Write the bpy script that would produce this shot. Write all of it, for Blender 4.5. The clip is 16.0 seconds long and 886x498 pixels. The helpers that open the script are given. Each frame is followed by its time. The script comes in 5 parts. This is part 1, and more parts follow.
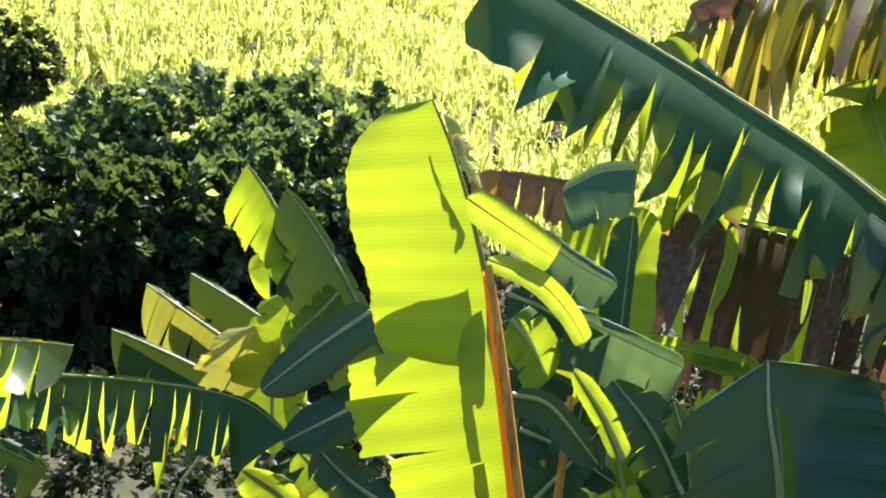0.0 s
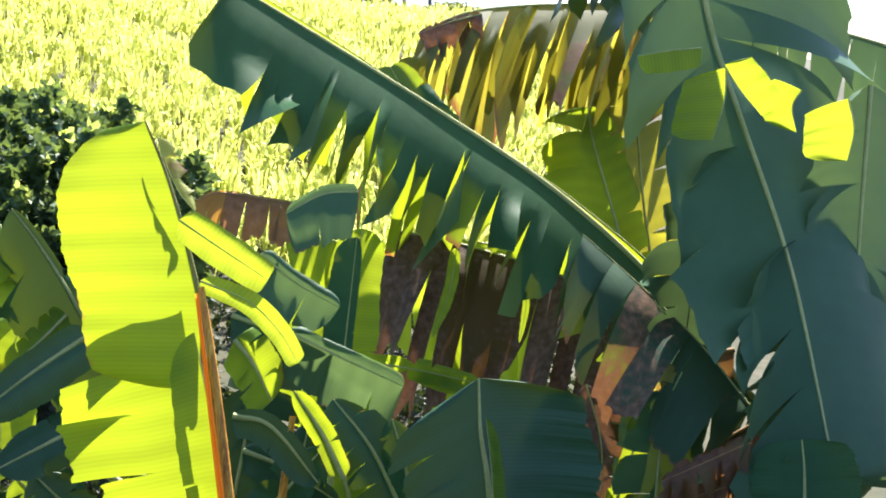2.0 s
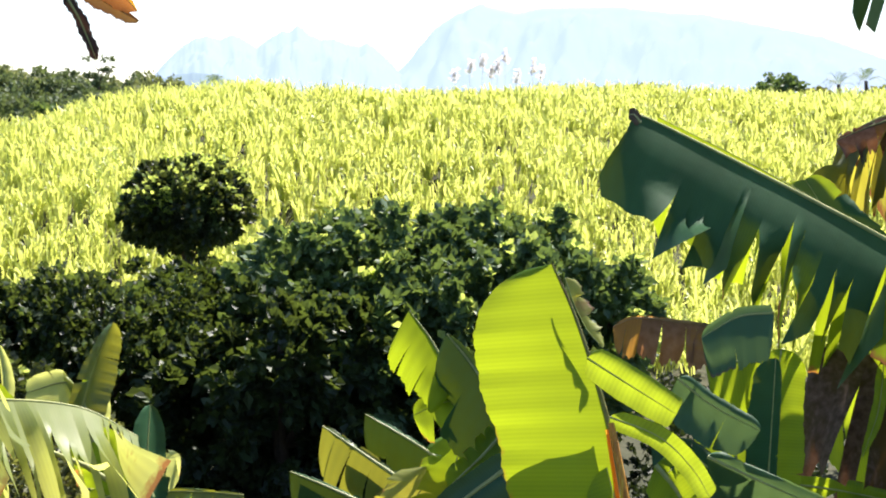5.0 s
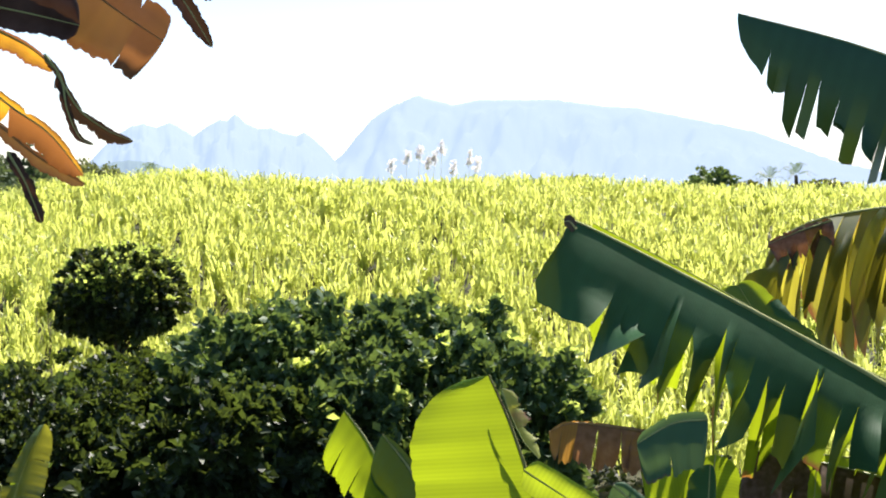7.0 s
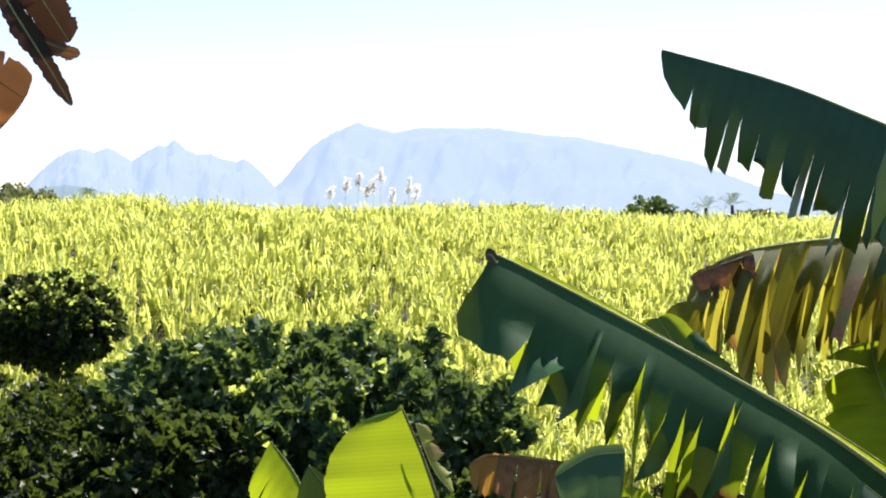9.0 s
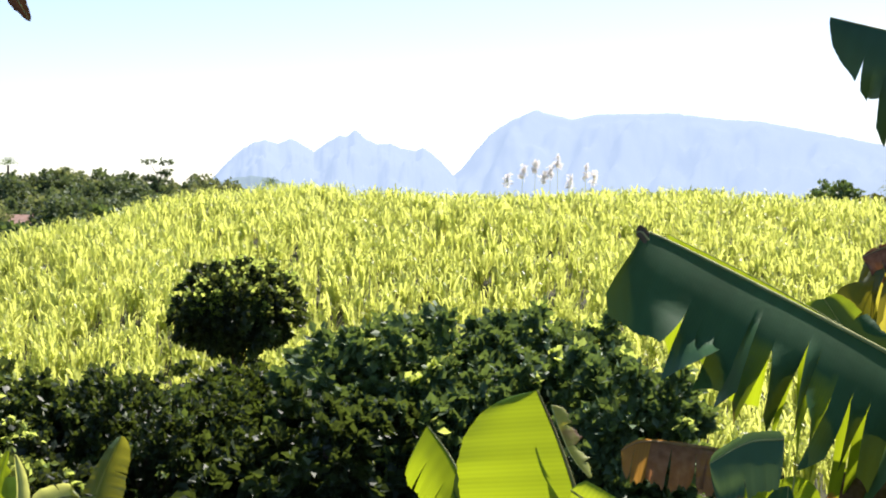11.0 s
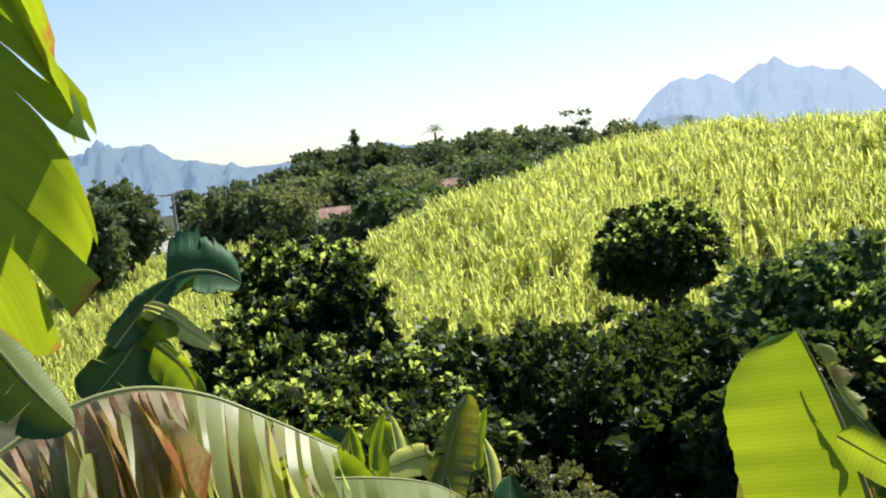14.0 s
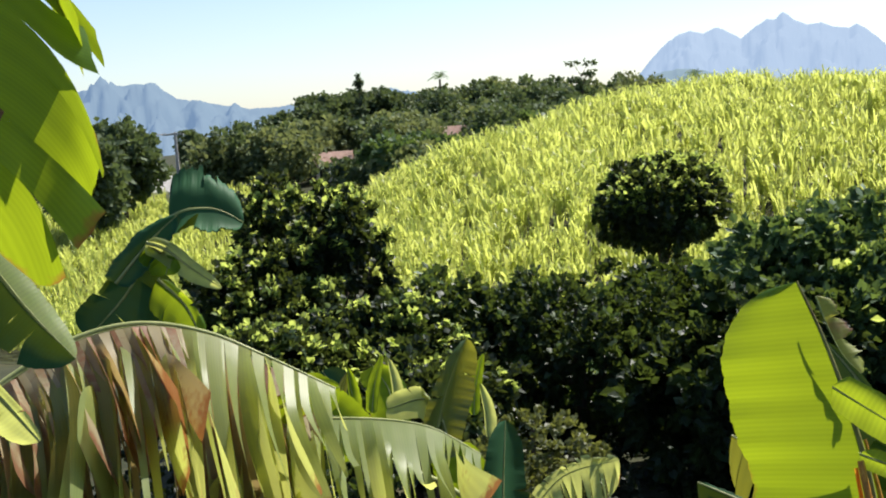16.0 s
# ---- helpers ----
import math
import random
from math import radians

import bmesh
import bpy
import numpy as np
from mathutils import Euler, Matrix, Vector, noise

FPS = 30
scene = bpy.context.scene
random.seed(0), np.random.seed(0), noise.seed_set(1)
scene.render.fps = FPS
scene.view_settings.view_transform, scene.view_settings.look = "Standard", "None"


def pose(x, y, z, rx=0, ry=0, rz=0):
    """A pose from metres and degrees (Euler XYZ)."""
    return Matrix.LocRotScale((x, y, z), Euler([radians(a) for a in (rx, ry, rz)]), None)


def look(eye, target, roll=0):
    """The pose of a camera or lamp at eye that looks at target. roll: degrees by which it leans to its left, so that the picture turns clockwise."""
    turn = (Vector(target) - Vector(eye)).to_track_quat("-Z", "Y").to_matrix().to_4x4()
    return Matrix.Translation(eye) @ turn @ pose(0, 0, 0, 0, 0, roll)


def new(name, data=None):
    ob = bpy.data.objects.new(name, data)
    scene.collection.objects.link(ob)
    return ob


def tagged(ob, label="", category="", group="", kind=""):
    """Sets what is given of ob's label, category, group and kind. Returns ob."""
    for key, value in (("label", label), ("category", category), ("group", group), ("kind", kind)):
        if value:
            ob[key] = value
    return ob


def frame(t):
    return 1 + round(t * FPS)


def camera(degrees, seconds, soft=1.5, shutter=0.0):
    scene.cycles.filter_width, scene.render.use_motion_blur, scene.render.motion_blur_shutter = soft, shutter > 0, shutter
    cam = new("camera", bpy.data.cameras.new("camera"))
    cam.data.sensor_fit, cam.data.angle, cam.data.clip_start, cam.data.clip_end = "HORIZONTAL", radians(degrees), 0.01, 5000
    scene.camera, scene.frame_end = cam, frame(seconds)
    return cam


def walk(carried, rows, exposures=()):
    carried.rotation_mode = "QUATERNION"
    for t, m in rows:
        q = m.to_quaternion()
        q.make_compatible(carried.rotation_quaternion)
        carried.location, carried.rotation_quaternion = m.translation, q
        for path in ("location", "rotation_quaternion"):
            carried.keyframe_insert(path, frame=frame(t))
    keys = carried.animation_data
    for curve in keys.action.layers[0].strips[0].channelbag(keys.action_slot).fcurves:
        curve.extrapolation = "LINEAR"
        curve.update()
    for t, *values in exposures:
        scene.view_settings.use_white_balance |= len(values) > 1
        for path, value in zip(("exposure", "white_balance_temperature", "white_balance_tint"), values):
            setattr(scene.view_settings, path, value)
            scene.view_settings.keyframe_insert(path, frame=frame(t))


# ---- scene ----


def spot(x, y, z, yaw, pitch, roll):
    """Eye, heading (to the left of +y), pitch and roll in degrees."""
    a, p = radians(yaw), radians(pitch)
    ahead = Vector((-math.sin(a) * math.cos(p), math.cos(a) * math.cos(p), math.sin(p)))
    return look((x, y, z), Vector((x, y, z)) + ahead * 10, roll)


cam = camera(34.01, 16.0, soft=2.0)
walk(cam, [
    (0.0, spot(-0.294, 0.035, -0.150, -9.821, -10.620, 3.463)),
    (0.5, spot(-0.258, 0.009, -0.142, -13.777, -10.351, 3.690)),
    (1.0, spot(-0.236, -0.031, -0.129, -15.976, -9.675, 4.034)),
    (1.5, spot(-0.226, -0.020, -0.126, -17.680, -9.005, 4.709)),
    (2.0, spot(-0.226, -0.032, -0.130, -19.693, -9.108, 5.139)),
    (2.5, spot(-0.208, -0.016, -0.127, -17.429, -9.219, 4.092)),
    (3.0, spot(-0.197, -0.074, -0.089, -13.504, -8.380, 2.835)),
    (3.5, spot(-0.163, -0.085, -0.074, -8.971, -7.932, 1.638)),
    (4.0, spot(-0.156, -0.100, -0.066, -5.555, -7.993, 0.813)),
    (4.5, spot(-0.158, -0.095, -0.062, -2.801, -7.336, 0.120)),
    (4.7, spot(-0.163, -0.099, -0.052, -2.101, -6.778, 0.210)),
    (6.8, spot(-0.164, -0.071, 0.004, -3.888, -2.791, 0.725)),
    (7.0, spot(-0.168, -0.109, 0.013, -4.620, -2.438, 0.701)),
    (7.5, spot(-0.171, -0.144, 0.028, -6.681, -1.492, 0.658)),
    (8.0, spot(-0.167, -0.111, 0.033, -7.452, -0.748, 0.695)),
    (8.2, spot(-0.167, -0.101, 0.036, -7.502, -0.627, 0.654)),
    (10.3, spot(-0.002, -0.231, 0.014, -3.675, -2.993, 2.197)),
    (10.5, spot(-0.011, -0.220, 0.009, -2.787, -3.041, 2.154)),
    (11.0, spot(-0.000, 0.000, 0.000, 0.073, -1.910, 0.578)),
    (11.5, spot(0.059, 0.145, -0.012, 1.406, -1.917, -1.332)),
    (12.0, spot(0.163, 0.185, -0.003, 5.023, -1.553, -2.226)),
    (12.5, spot(0.308, 0.175, -0.002, 9.129, -2.373, -2.610)),
    (13.0, spot(0.369, 0.152, 0.016, 12.826, -2.109, -3.394)),
    (13.5, spot(0.381, 0.164, 0.013, 16.471, -2.254, -5.001)),
    (14.0, spot(0.397, 0.163, -0.002, 17.078, -3.437, -5.783)),
    (14.5, spot(0.409, 0.123, 0.000, 17.905, -3.391, -5.431)),
    (15.0, spot(0.419, 0.102, 0.015, 18.293, -3.125, -5.202)),
    (15.5, spot(0.391, 0.144, -0.003, 17.707, -3.667, -4.464)),
    (16.0, spot(0.394, 0.147, -0.012, 17.276, -5.501, -4.122)),
], exposures=[(0.0, 2.06, 6250, 19), (2.0, 2.22, 6250, 20), (3.4, 2.12, 6250, 20), (4.5, 1.72, 6400, 18), (7.0, 1.34, 6500, 16), (11.0, 1.18, 6500, 18), (13.0, 1.06, 6400, 16), (13.9, 0.9, 6300, 13), (16.0, 0.85, 6300, 13)])

# ---- world and sun ----
SUN_AZ, SUN_EL = 32.0, 52.0  # degrees to the right of +y, above level
world = bpy.data.worlds.new("sky")
scene.world = world
world.use_nodes = True
wn = world.node_tree.nodes
sky = wn.new("ShaderNodeTexSky")
sky.sky_type = "NISHITA"
sky.sun_disc = False
sky.sun_elevation = radians(SUN_EL)
sky.sun_rotation = radians(SUN_AZ)
sky.altitude, sky.air_density, sky.dust_density, sky.ozone_density = 1800, 1.0, 2.0, 1.2
world.node_tree.links.new(sky.outputs[0], wn["Background"].inputs[0])
wn["Background"].inputs[1].default_value = 0.085

sun = new("sun", bpy.data.lights.new("sun", "SUN"))
sun.data.energy, sun.data.angle, sun.data.color = 5.0, radians(0.6), (1.0, 0.95, 0.84)
sa, se = radians(SUN_AZ), radians(SUN_EL)
SUN_DIR = Vector((math.sin(sa) * math.cos(se), math.cos(sa) * math.cos(se), math.sin(se)))
sun.matrix_world = look(SUN_DIR * 50, (0, 0, 0))


# ---- materials ----
def material(name):
    m = bpy.data.materials.new(name)
    m.use_nodes = True
    m.node_tree.nodes.clear()
    nt = m.node_tree

    def node(kind, **sets):
        n = nt.nodes.new(kind)
        for k, v in sets.items():
            n.inputs[k.replace("_", " ")].default_value = v
        return n
    return m, nt, node


def ramp(node_fn, nt, fac, stops):
    n = node_fn("ShaderNodeValToRGB")
    cr = n.color_ramp
    while len(cr.elements) < len(stops):
        cr.elements.new(0.5)
    for e, (p, c) in zip(cr.elements, stops):
        e.position, e.color = p, (*c, 1)
    nt.links.new(fac, n.inputs[0])
    return n.outputs[0]


def mixed(node_fn, nt, fac, a, b, blend="MIX"):
    n = node_fn("ShaderNodeMix")
    n.data_type, n.blend_type = "RGBA", blend
    for sock, v in ((n.inputs[0], fac), (n.inputs[6], a), (n.inputs[7], b)):
        if isinstance(v, tuple):
            sock.default_value = (*v, 1)
        elif isinstance(v, float):
            sock.default_value = v
        else:
            nt.links.new(v, sock)
    return n.outputs[2]


def calc(node_fn, nt, op, a, b=None, c=None):
    n = node_fn("ShaderNodeMath")
    n.operation = op
    for sock, v in zip(n.inputs, (a, b, c)):
        if v is None:
            continue
        if isinstance(v, (int, float)):
            sock.default_value = v
        else:
            nt.links.new(v, sock)
    return n.outputs[0]


def leaf_surface(name, green, light, through_col, through_amt, brown_at, brown, rough=0.4, thin_amt=0.5, spec=0.32):
    """A banana blade: cross veins by u, browned torn edges by v, blotches, and light coming through."""
    m, nt, node = material(name)
    uv = node("ShaderNodeUVMap")
    sep = node("ShaderNodeSeparateXYZ")
    nt.links.new(uv.outputs[0], sep.inputs[0])
    u, v = sep.outputs[0], calc(node, nt, "FRACT", sep.outputs[1])
    isl = calc(node, nt, "MULTIPLY", calc(node, nt, "FLOOR", sep.outputs[1]), 0.1)
    veins = calc(node, nt, "SINE", calc(node, nt, "MULTIPLY", u, 610.0))
    broad = calc(node, nt, "SINE", calc(node, nt, "MULTIPLY", u, 97.0))
    vein = calc(node, nt, "MULTIPLY_ADD", veins, 0.17, calc(node, nt, "MULTIPLY_ADD", broad, 0.16, 0.5))
    co = node("ShaderNodeTexCoord")
    big = node("ShaderNodeTexNoise", Scale=5.0, Detail=4.0)
    nt.links.new(co.outputs["Object"], big.inputs["Vector"])
    fine = node("ShaderNodeTexNoise", Scale=40.0, Detail=5.0)
    nt.links.new(co.outputs["Object"], fine.inputs["Vector"])
    base = mixed(node, nt, vein, green, light)
    base = mixed(node, nt, calc(node, nt, "MULTIPLY", big.outputs[0], 0.8), base, tuple(0.55 * c for c in green))
    # wear: whole strips by chance, then edges, then blotches
    edge = calc(node, nt, "POWER", v, 10.0)
    wear = calc(node, nt, "ADD", calc(node, nt, "MULTIPLY", isl, 0.55), calc(node, nt, "ADD", calc(node, nt, "MULTIPLY", big.outputs[0], 0.8), calc(node, nt, "MULTIPLY", edge, 0.35)))
    wear = calc(node, nt, "ADD", wear, calc(node, nt, "MULTIPLY", fine.outputs[0], 0.25))
    mask = node("ShaderNodeMapRange")
    nt.links.new(wear, mask.inputs[0])
    mask.inputs[1].default_value, mask.inputs[2].default_value = brown_at, brown_at + 0.16
    dry = ramp(node, nt, fine.outputs[0], [(0.3, tuple(0.45 * c for c in brown)), (0.55, brown), (0.75, tuple(min(1, 1.6 * c) for c in brown))])
    col = mixed(node, nt, mask.outputs[0], base, dry)
    thru = mixed(node, nt, mask.outputs[0], mixed(node, nt, vein, through_col, tuple(0.62 * c for c in through_col)), mixed(node, nt, 0.45, brown, (0.6, 0.22, 0.04)))
    bsdf = node("ShaderNodeBsdfPrincipled", Roughness=rough)
    nt.links.new(col, bsdf.inputs["Base Color"])
    bsdf.inputs["Specular IOR Level"].default_value = spec
    tr = node("ShaderNodeBsdfTranslucent")
    nt.links.new(thru, tr.inputs[0])
    bump = node("ShaderNodeBump", Strength=0.15, Distance=0.003)
    nt.links.new(calc(node, nt, "ADD", vein, fine.outputs[0]), bump.inputs["Height"])
    nt.links.new(bump.outputs[0], bsdf.inputs["Normal"])
    mix = node("ShaderNodeMixShader")
    thin = node("ShaderNodeMapRange")
    nt.links.new(isl, thin.inputs[0])
    thin.inputs[1].default_value, thin.inputs[2].default_value = 0.7, 0.85
    thin.inputs[3].default_value, thin.inputs[4].default_value = through_amt, thin_amt
    outer = node("ShaderNodeMapRange")
    nt.links.new(calc(node, nt, "ADD", v, calc(node, nt, "MULTIPLY_ADD", big.outputs[0], 0.5, -0.25)), outer.inputs[0])
    outer.inputs[1].default_value, outer.inputs[2].default_value = 0.42, 0.6
    gain = calc(node, nt, "MULTIPLY_ADD", calc(node, nt, "SUBTRACT", thin.outputs[0], through_amt), outer.outputs[0], through_amt)
    nt.links.new(gain, mix.inputs[0])
    nt.links.new(bsdf.outputs[0], mix.inputs[1])
    nt.links.new(tr.outputs[0], mix.inputs[2])
    out = node("ShaderNodeOutputMaterial")
    nt.links.new(mix.outputs[0], out.inputs[0])
    return m


leaf_mature = leaf_surface("banana_leaf_mature", (0.024, 0.09, 0.036), (0.042, 0.128, 0.05), (0.45, 0.60, 0.02), 0.035, 1.25, (0.13, 0.085, 0.055), 0.58, 0.45, 0.12)
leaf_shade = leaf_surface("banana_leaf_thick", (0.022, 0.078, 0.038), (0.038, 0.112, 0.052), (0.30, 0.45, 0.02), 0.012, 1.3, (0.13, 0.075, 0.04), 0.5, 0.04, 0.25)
leaf_split = leaf_surface("banana_leaf_split", (0.10, 0.22, 0.03), (0.14, 0.28, 0.04), (0.50, 0.62, 0.02), 0.6, 1.6, (0.30, 0.2, 0.05), 0.4, 0.72, 0.3)
leaf_heavy = leaf_surface("banana_leaf_heavy", (0.038, 0.10, 0.05), (0.062, 0.145, 0.072), (0.28, 0.46, 0.13), 0.12, 1.22, (0.14, 0.09, 0.06), 0.55, 0.2, 0.15)
leaf_speckled = leaf_surface("banana_leaf_speckled", (0.03, 0.08, 0.045), (0.05, 0.11, 0.06), (0.45, 0.5, 0.03), 0.04, 0.86, (0.14, 0.09, 0.055), 0.6, 0.3, 0.15)
leaf_tatter = leaf_surface("banana_leaf_tattered", (0.05, 0.10, 0.04), (0.08, 0.13, 0.05), (0.66, 0.60, 0.04), 0.26, 1.02, (0.17, 0.10, 0.06), 0.5, 0.5)
leaf_pale = leaf_surface("banana_leaf_pale", (0.24, 0.32, 0.10), (0.44, 0.48, 0.21), (0.80, 0.82, 0.20), 0.55, 1.12, (0.20, 0.12, 0.06), 0.4, 0.62, 0.35)
leaf_young = leaf_surface("banana_leaf_young", (0.10, 0.22, 0.03), (0.14, 0.28, 0.04), (0.41, 0.52, 0.012), 0.53, 1.12, (0.22, 0.11, 0.03), 0.45, 0.66, 0.14)
leaf_old = leaf_surface("banana_leaf_turning", (0.22, 0.26, 0.06), (0.36, 0.37, 0.10), (0.72, 0.64, 0.06), 0.4, 0.92, (0.13, 0.068, 0.034), 0.55, 0.5)
leaf_shred = leaf_surface("banana_leaf_shredded", (0.30, 0.25, 0.13), (0.55, 0.47, 0.30), (0.75, 0.55, 0.20), 0.4, 0.8, (0.22, 0.11, 0.055), 0.55, 0.5)
leaf_orange = leaf_surface("banana_leaf_orange", (0.34, 0.14, 0.02), (0.50, 0.24, 0.03), (0.95, 0.46, 0.03), 0.55, 0.66, (0.09, 0.035, 0.015), 0.6, 0.6)
leaf_fringe = leaf_surface("banana_leaf_fringed", (0.035, 0.085, 0.028), (0.065, 0.125, 0.04), (0.62, 0.60, 0.05), 0.2, 1.16, (0.20, 0.11, 0.05), 0.35, 0.62, 0.4)
# withered blade in two darker tones, dark brown and nearly black
leaf_dark = leaf_surface("banana_leaf_dark_withered", (0.06, 0.048, 0.02), (0.09, 0.068, 0.03), (0.5, 0.24, 0.04), 0.09, 0.5, (0.115, 0.078, 0.06), 0.7, 0.35, 0.12)
leaf_blackish = leaf_surface("banana_leaf_blackish", (0.04, 0.03, 0.02), (0.06, 0.045, 0.03), (0.4, 0.18, 0.05), 0.05, 0.5, (0.055, 0.036, 0.03), 0.7, 0.1, 0.1)
leaf_rust = leaf_surface("banana_leaf_rust", (0.20, 0.11, 0.04), (0.30, 0.16, 0.06), (0.80, 0.40, 0.06), 0.42, 0.78, (0.19, 0.12, 0.075), 0.65, 0.55, 0.2)
leaf_dead = leaf_surface("banana_leaf_withered", (0.12, 0.09, 0.035), (0.16, 0.12, 0.045), (0.55, 0.26, 0.06), 0.17, 0.5, (0.11, 0.058, 0.03), 0.6, 0.45)


def rough_surface(name, stops, scale, bump_d, rough=0.85, coord="Object", squash=None):
    m, nt, node = material(name)
    co = node("ShaderNodeTexCoord")
    vec = co.outputs[coord]
    if squash:
        mp = node("ShaderNodeMapping")
        mp.inputs["Scale"].default_value = squash
        nt.links.new(vec, mp.inputs[0])
        vec = mp.outputs[0]
    n1 = node("ShaderNodeTexNoise", Scale=scale, Detail=6.0, Roughness=0.65)
    n2 = node("ShaderNodeTexNoise", Scale=scale * 7.3, Detail=4.0)
    nt.links.new(vec, n1.inputs["Vector"])
    nt.links.new(vec, n2.inputs["Vector"])
    fac = calc(node, nt, "MULTIPLY_ADD", n1.outputs[0], 0.65, calc(node, nt, "MULTIPLY", n2.outputs[0], 0.35))
    col = ramp(node, nt, fac, stops)
    b = node("ShaderNodeBsdfPrincipled", Roughness=rough)
    b.inputs["Specular IOR Level"].default_value = 0.2
    nt.links.new(col, b.inputs["Base Color"])
    bump = node("ShaderNodeBump", Strength=0.7, Distance=bump_d)
    nt.links.new(fac, bump.inputs["Height"])
    nt.links.new(bump.outputs[0], b.inputs["Normal"])
    out = node("ShaderNodeOutputMaterial")
    nt.links.new(b.outputs[0], out.inputs[0])
    return m


def foliage(name, dark, light, thru, amt, rough=0.45, scale=0.35, patchy=False):
    """Small leaves: colour by leaf and by patch, glossy above, some light through."""
    m, nt, node = material(name)
    geo = node("ShaderNodeNewGeometry")
    co = node("ShaderNodeTexCoord")
    n1 = node("ShaderNodeTexNoise", Scale=scale, Detail=3.0)
    nt.links.new(co.outputs["Object"], n1.inputs["Vector"])
    fac = calc(node, nt, "MULTIPLY_ADD", geo.outputs["Random Per Island"], 0.6, calc(node, nt, "MULTIPLY", n1.outputs[0], 0.5))
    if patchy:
        # noise tufts painted paler, standing for sunlit tips among dark leaves
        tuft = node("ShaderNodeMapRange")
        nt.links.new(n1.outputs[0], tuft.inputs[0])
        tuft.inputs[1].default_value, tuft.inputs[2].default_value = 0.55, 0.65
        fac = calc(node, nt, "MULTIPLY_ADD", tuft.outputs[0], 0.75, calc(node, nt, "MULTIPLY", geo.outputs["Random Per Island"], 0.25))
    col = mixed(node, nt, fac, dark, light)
    b = node("ShaderNodeBsdfPrincipled", Roughness=rough)
    b.inputs["Specular IOR Level"].default_value = 0.3
    nt.links.new(col, b.inputs["Base Color"])
    tr = node("ShaderNodeBsdfTranslucent")
    nt.links.new(mixed(node, nt, fac, tuple(0.6 * c for c in thru), thru), tr.inputs[0])
    mix = node("ShaderNodeMixShader")
    mix.inputs[0].default_value = amt
    nt.links.new(b.outputs[0], mix.inputs[1])
    nt.links.new(tr.outputs[0], mix.inputs[2])
    out = node("ShaderNodeOutputMaterial")
    nt.links.new(mix.outputs[0], out.inputs[0])
    return m


mango_leaf = foliage("mango_leaf", (0.019, 0.048, 0.024), (0.10, 0.17, 0.07), (0.32, 0.46, 0.08), 0.2, 0.6, 1.1)
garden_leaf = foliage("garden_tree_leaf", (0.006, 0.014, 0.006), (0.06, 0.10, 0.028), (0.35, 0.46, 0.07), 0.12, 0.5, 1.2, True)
# bright leaf for crown tips, painted as if the sun caught them
lit_tip_leaf = foliage("painted_lit_tip_leaf", (0.10, 0.17, 0.04), (0.30, 0.40, 0.09), (0.70, 0.82, 0.16), 0.55, 0.45, 1.2)
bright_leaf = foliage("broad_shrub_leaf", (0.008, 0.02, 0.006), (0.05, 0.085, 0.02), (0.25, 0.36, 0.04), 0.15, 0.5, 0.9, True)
# undergrowth nearly black: the gully's deep shade is put into its colour
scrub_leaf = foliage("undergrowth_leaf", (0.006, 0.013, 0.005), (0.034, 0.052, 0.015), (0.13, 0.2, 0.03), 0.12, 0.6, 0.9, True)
# darker leaf for gully trees, shade of their near side painted in
gully_leaf = foliage("painted_shade_gully_leaf", (0.009, 0.021, 0.008), (0.075, 0.125, 0.035), (0.30, 0.42, 0.06), 0.17, 0.5, 1.0, True)
olive_leaf = foliage("dry_shrub_leaf", (0.05, 0.07, 0.025), (0.16, 0.17, 0.06), (0.3, 0.32, 0.06), 0.3)
# far hill foliage a little pale, light distance haze put into its colours
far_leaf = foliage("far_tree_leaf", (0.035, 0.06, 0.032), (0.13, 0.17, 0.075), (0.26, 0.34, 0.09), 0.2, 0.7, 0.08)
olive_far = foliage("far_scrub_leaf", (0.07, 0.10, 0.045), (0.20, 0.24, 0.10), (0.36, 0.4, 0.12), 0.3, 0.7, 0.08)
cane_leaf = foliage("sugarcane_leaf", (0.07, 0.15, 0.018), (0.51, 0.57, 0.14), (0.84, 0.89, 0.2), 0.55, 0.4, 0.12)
# darker copy of the cane leaf, with the foot's shade in its colour
cane_foot_leaf = foliage("painted_shade_cane_leaf", (0.02, 0.05, 0.01), (0.09, 0.16, 0.03), (0.3, 0.42, 0.06), 0.25, 0.5, 0.4)
plume_fluff = foliage("cane_plume", (0.75, 0.7, 0.66), (0.85, 0.8, 0.78), (0.95, 0.92, 0.9), 0.8, 0.9)
bark = rough_surface("bark", [(0.3, (0.04, 0.03, 0.02)), (0.7, (0.16, 0.12, 0.085))], 3.0, 0.03, squash=(3, 3, 0.6))
stem_skin = rough_surface("banana_stem", [(0.3, (0.10, 0.06, 0.02)), (0.55, (0.20, 0.20, 0.06)), (0.75, (0.26, 0.17, 0.06))], 4.0, 0.01, 0.5, squash=(4, 4, 0.7))
orange_stem = rough_surface("sunlit_leaf_stalk", [(0.35, (0.16, 0.05, 0.012)), (0.5, (0.50, 0.22, 0.03)), (0.65, (0.62, 0.40, 0.06))], 7.0, 0.004, 0.4, squash=(5, 5, 0.5))
rib_skin = rough_surface("banana_midrib", [(0.3, (0.20, 0.24, 0.07)), (0.7, (0.42, 0.42, 0.18))], 9.0, 0.003, 0.4)
dead_rib_skin = rough_surface("withered_midrib", [(0.3, (0.14, 0.08, 0.03)), (0.7, (0.40, 0.24, 0.10))], 9.0, 0.003, 0.6)
soil = rough_surface("soil_and_scrub", [(0.3, (0.02, 0.024, 0.01)), (0.5, (0.034, 0.038, 0.014)), (0.7, (0.07, 0.058, 0.032))], 0.35, 0.2)
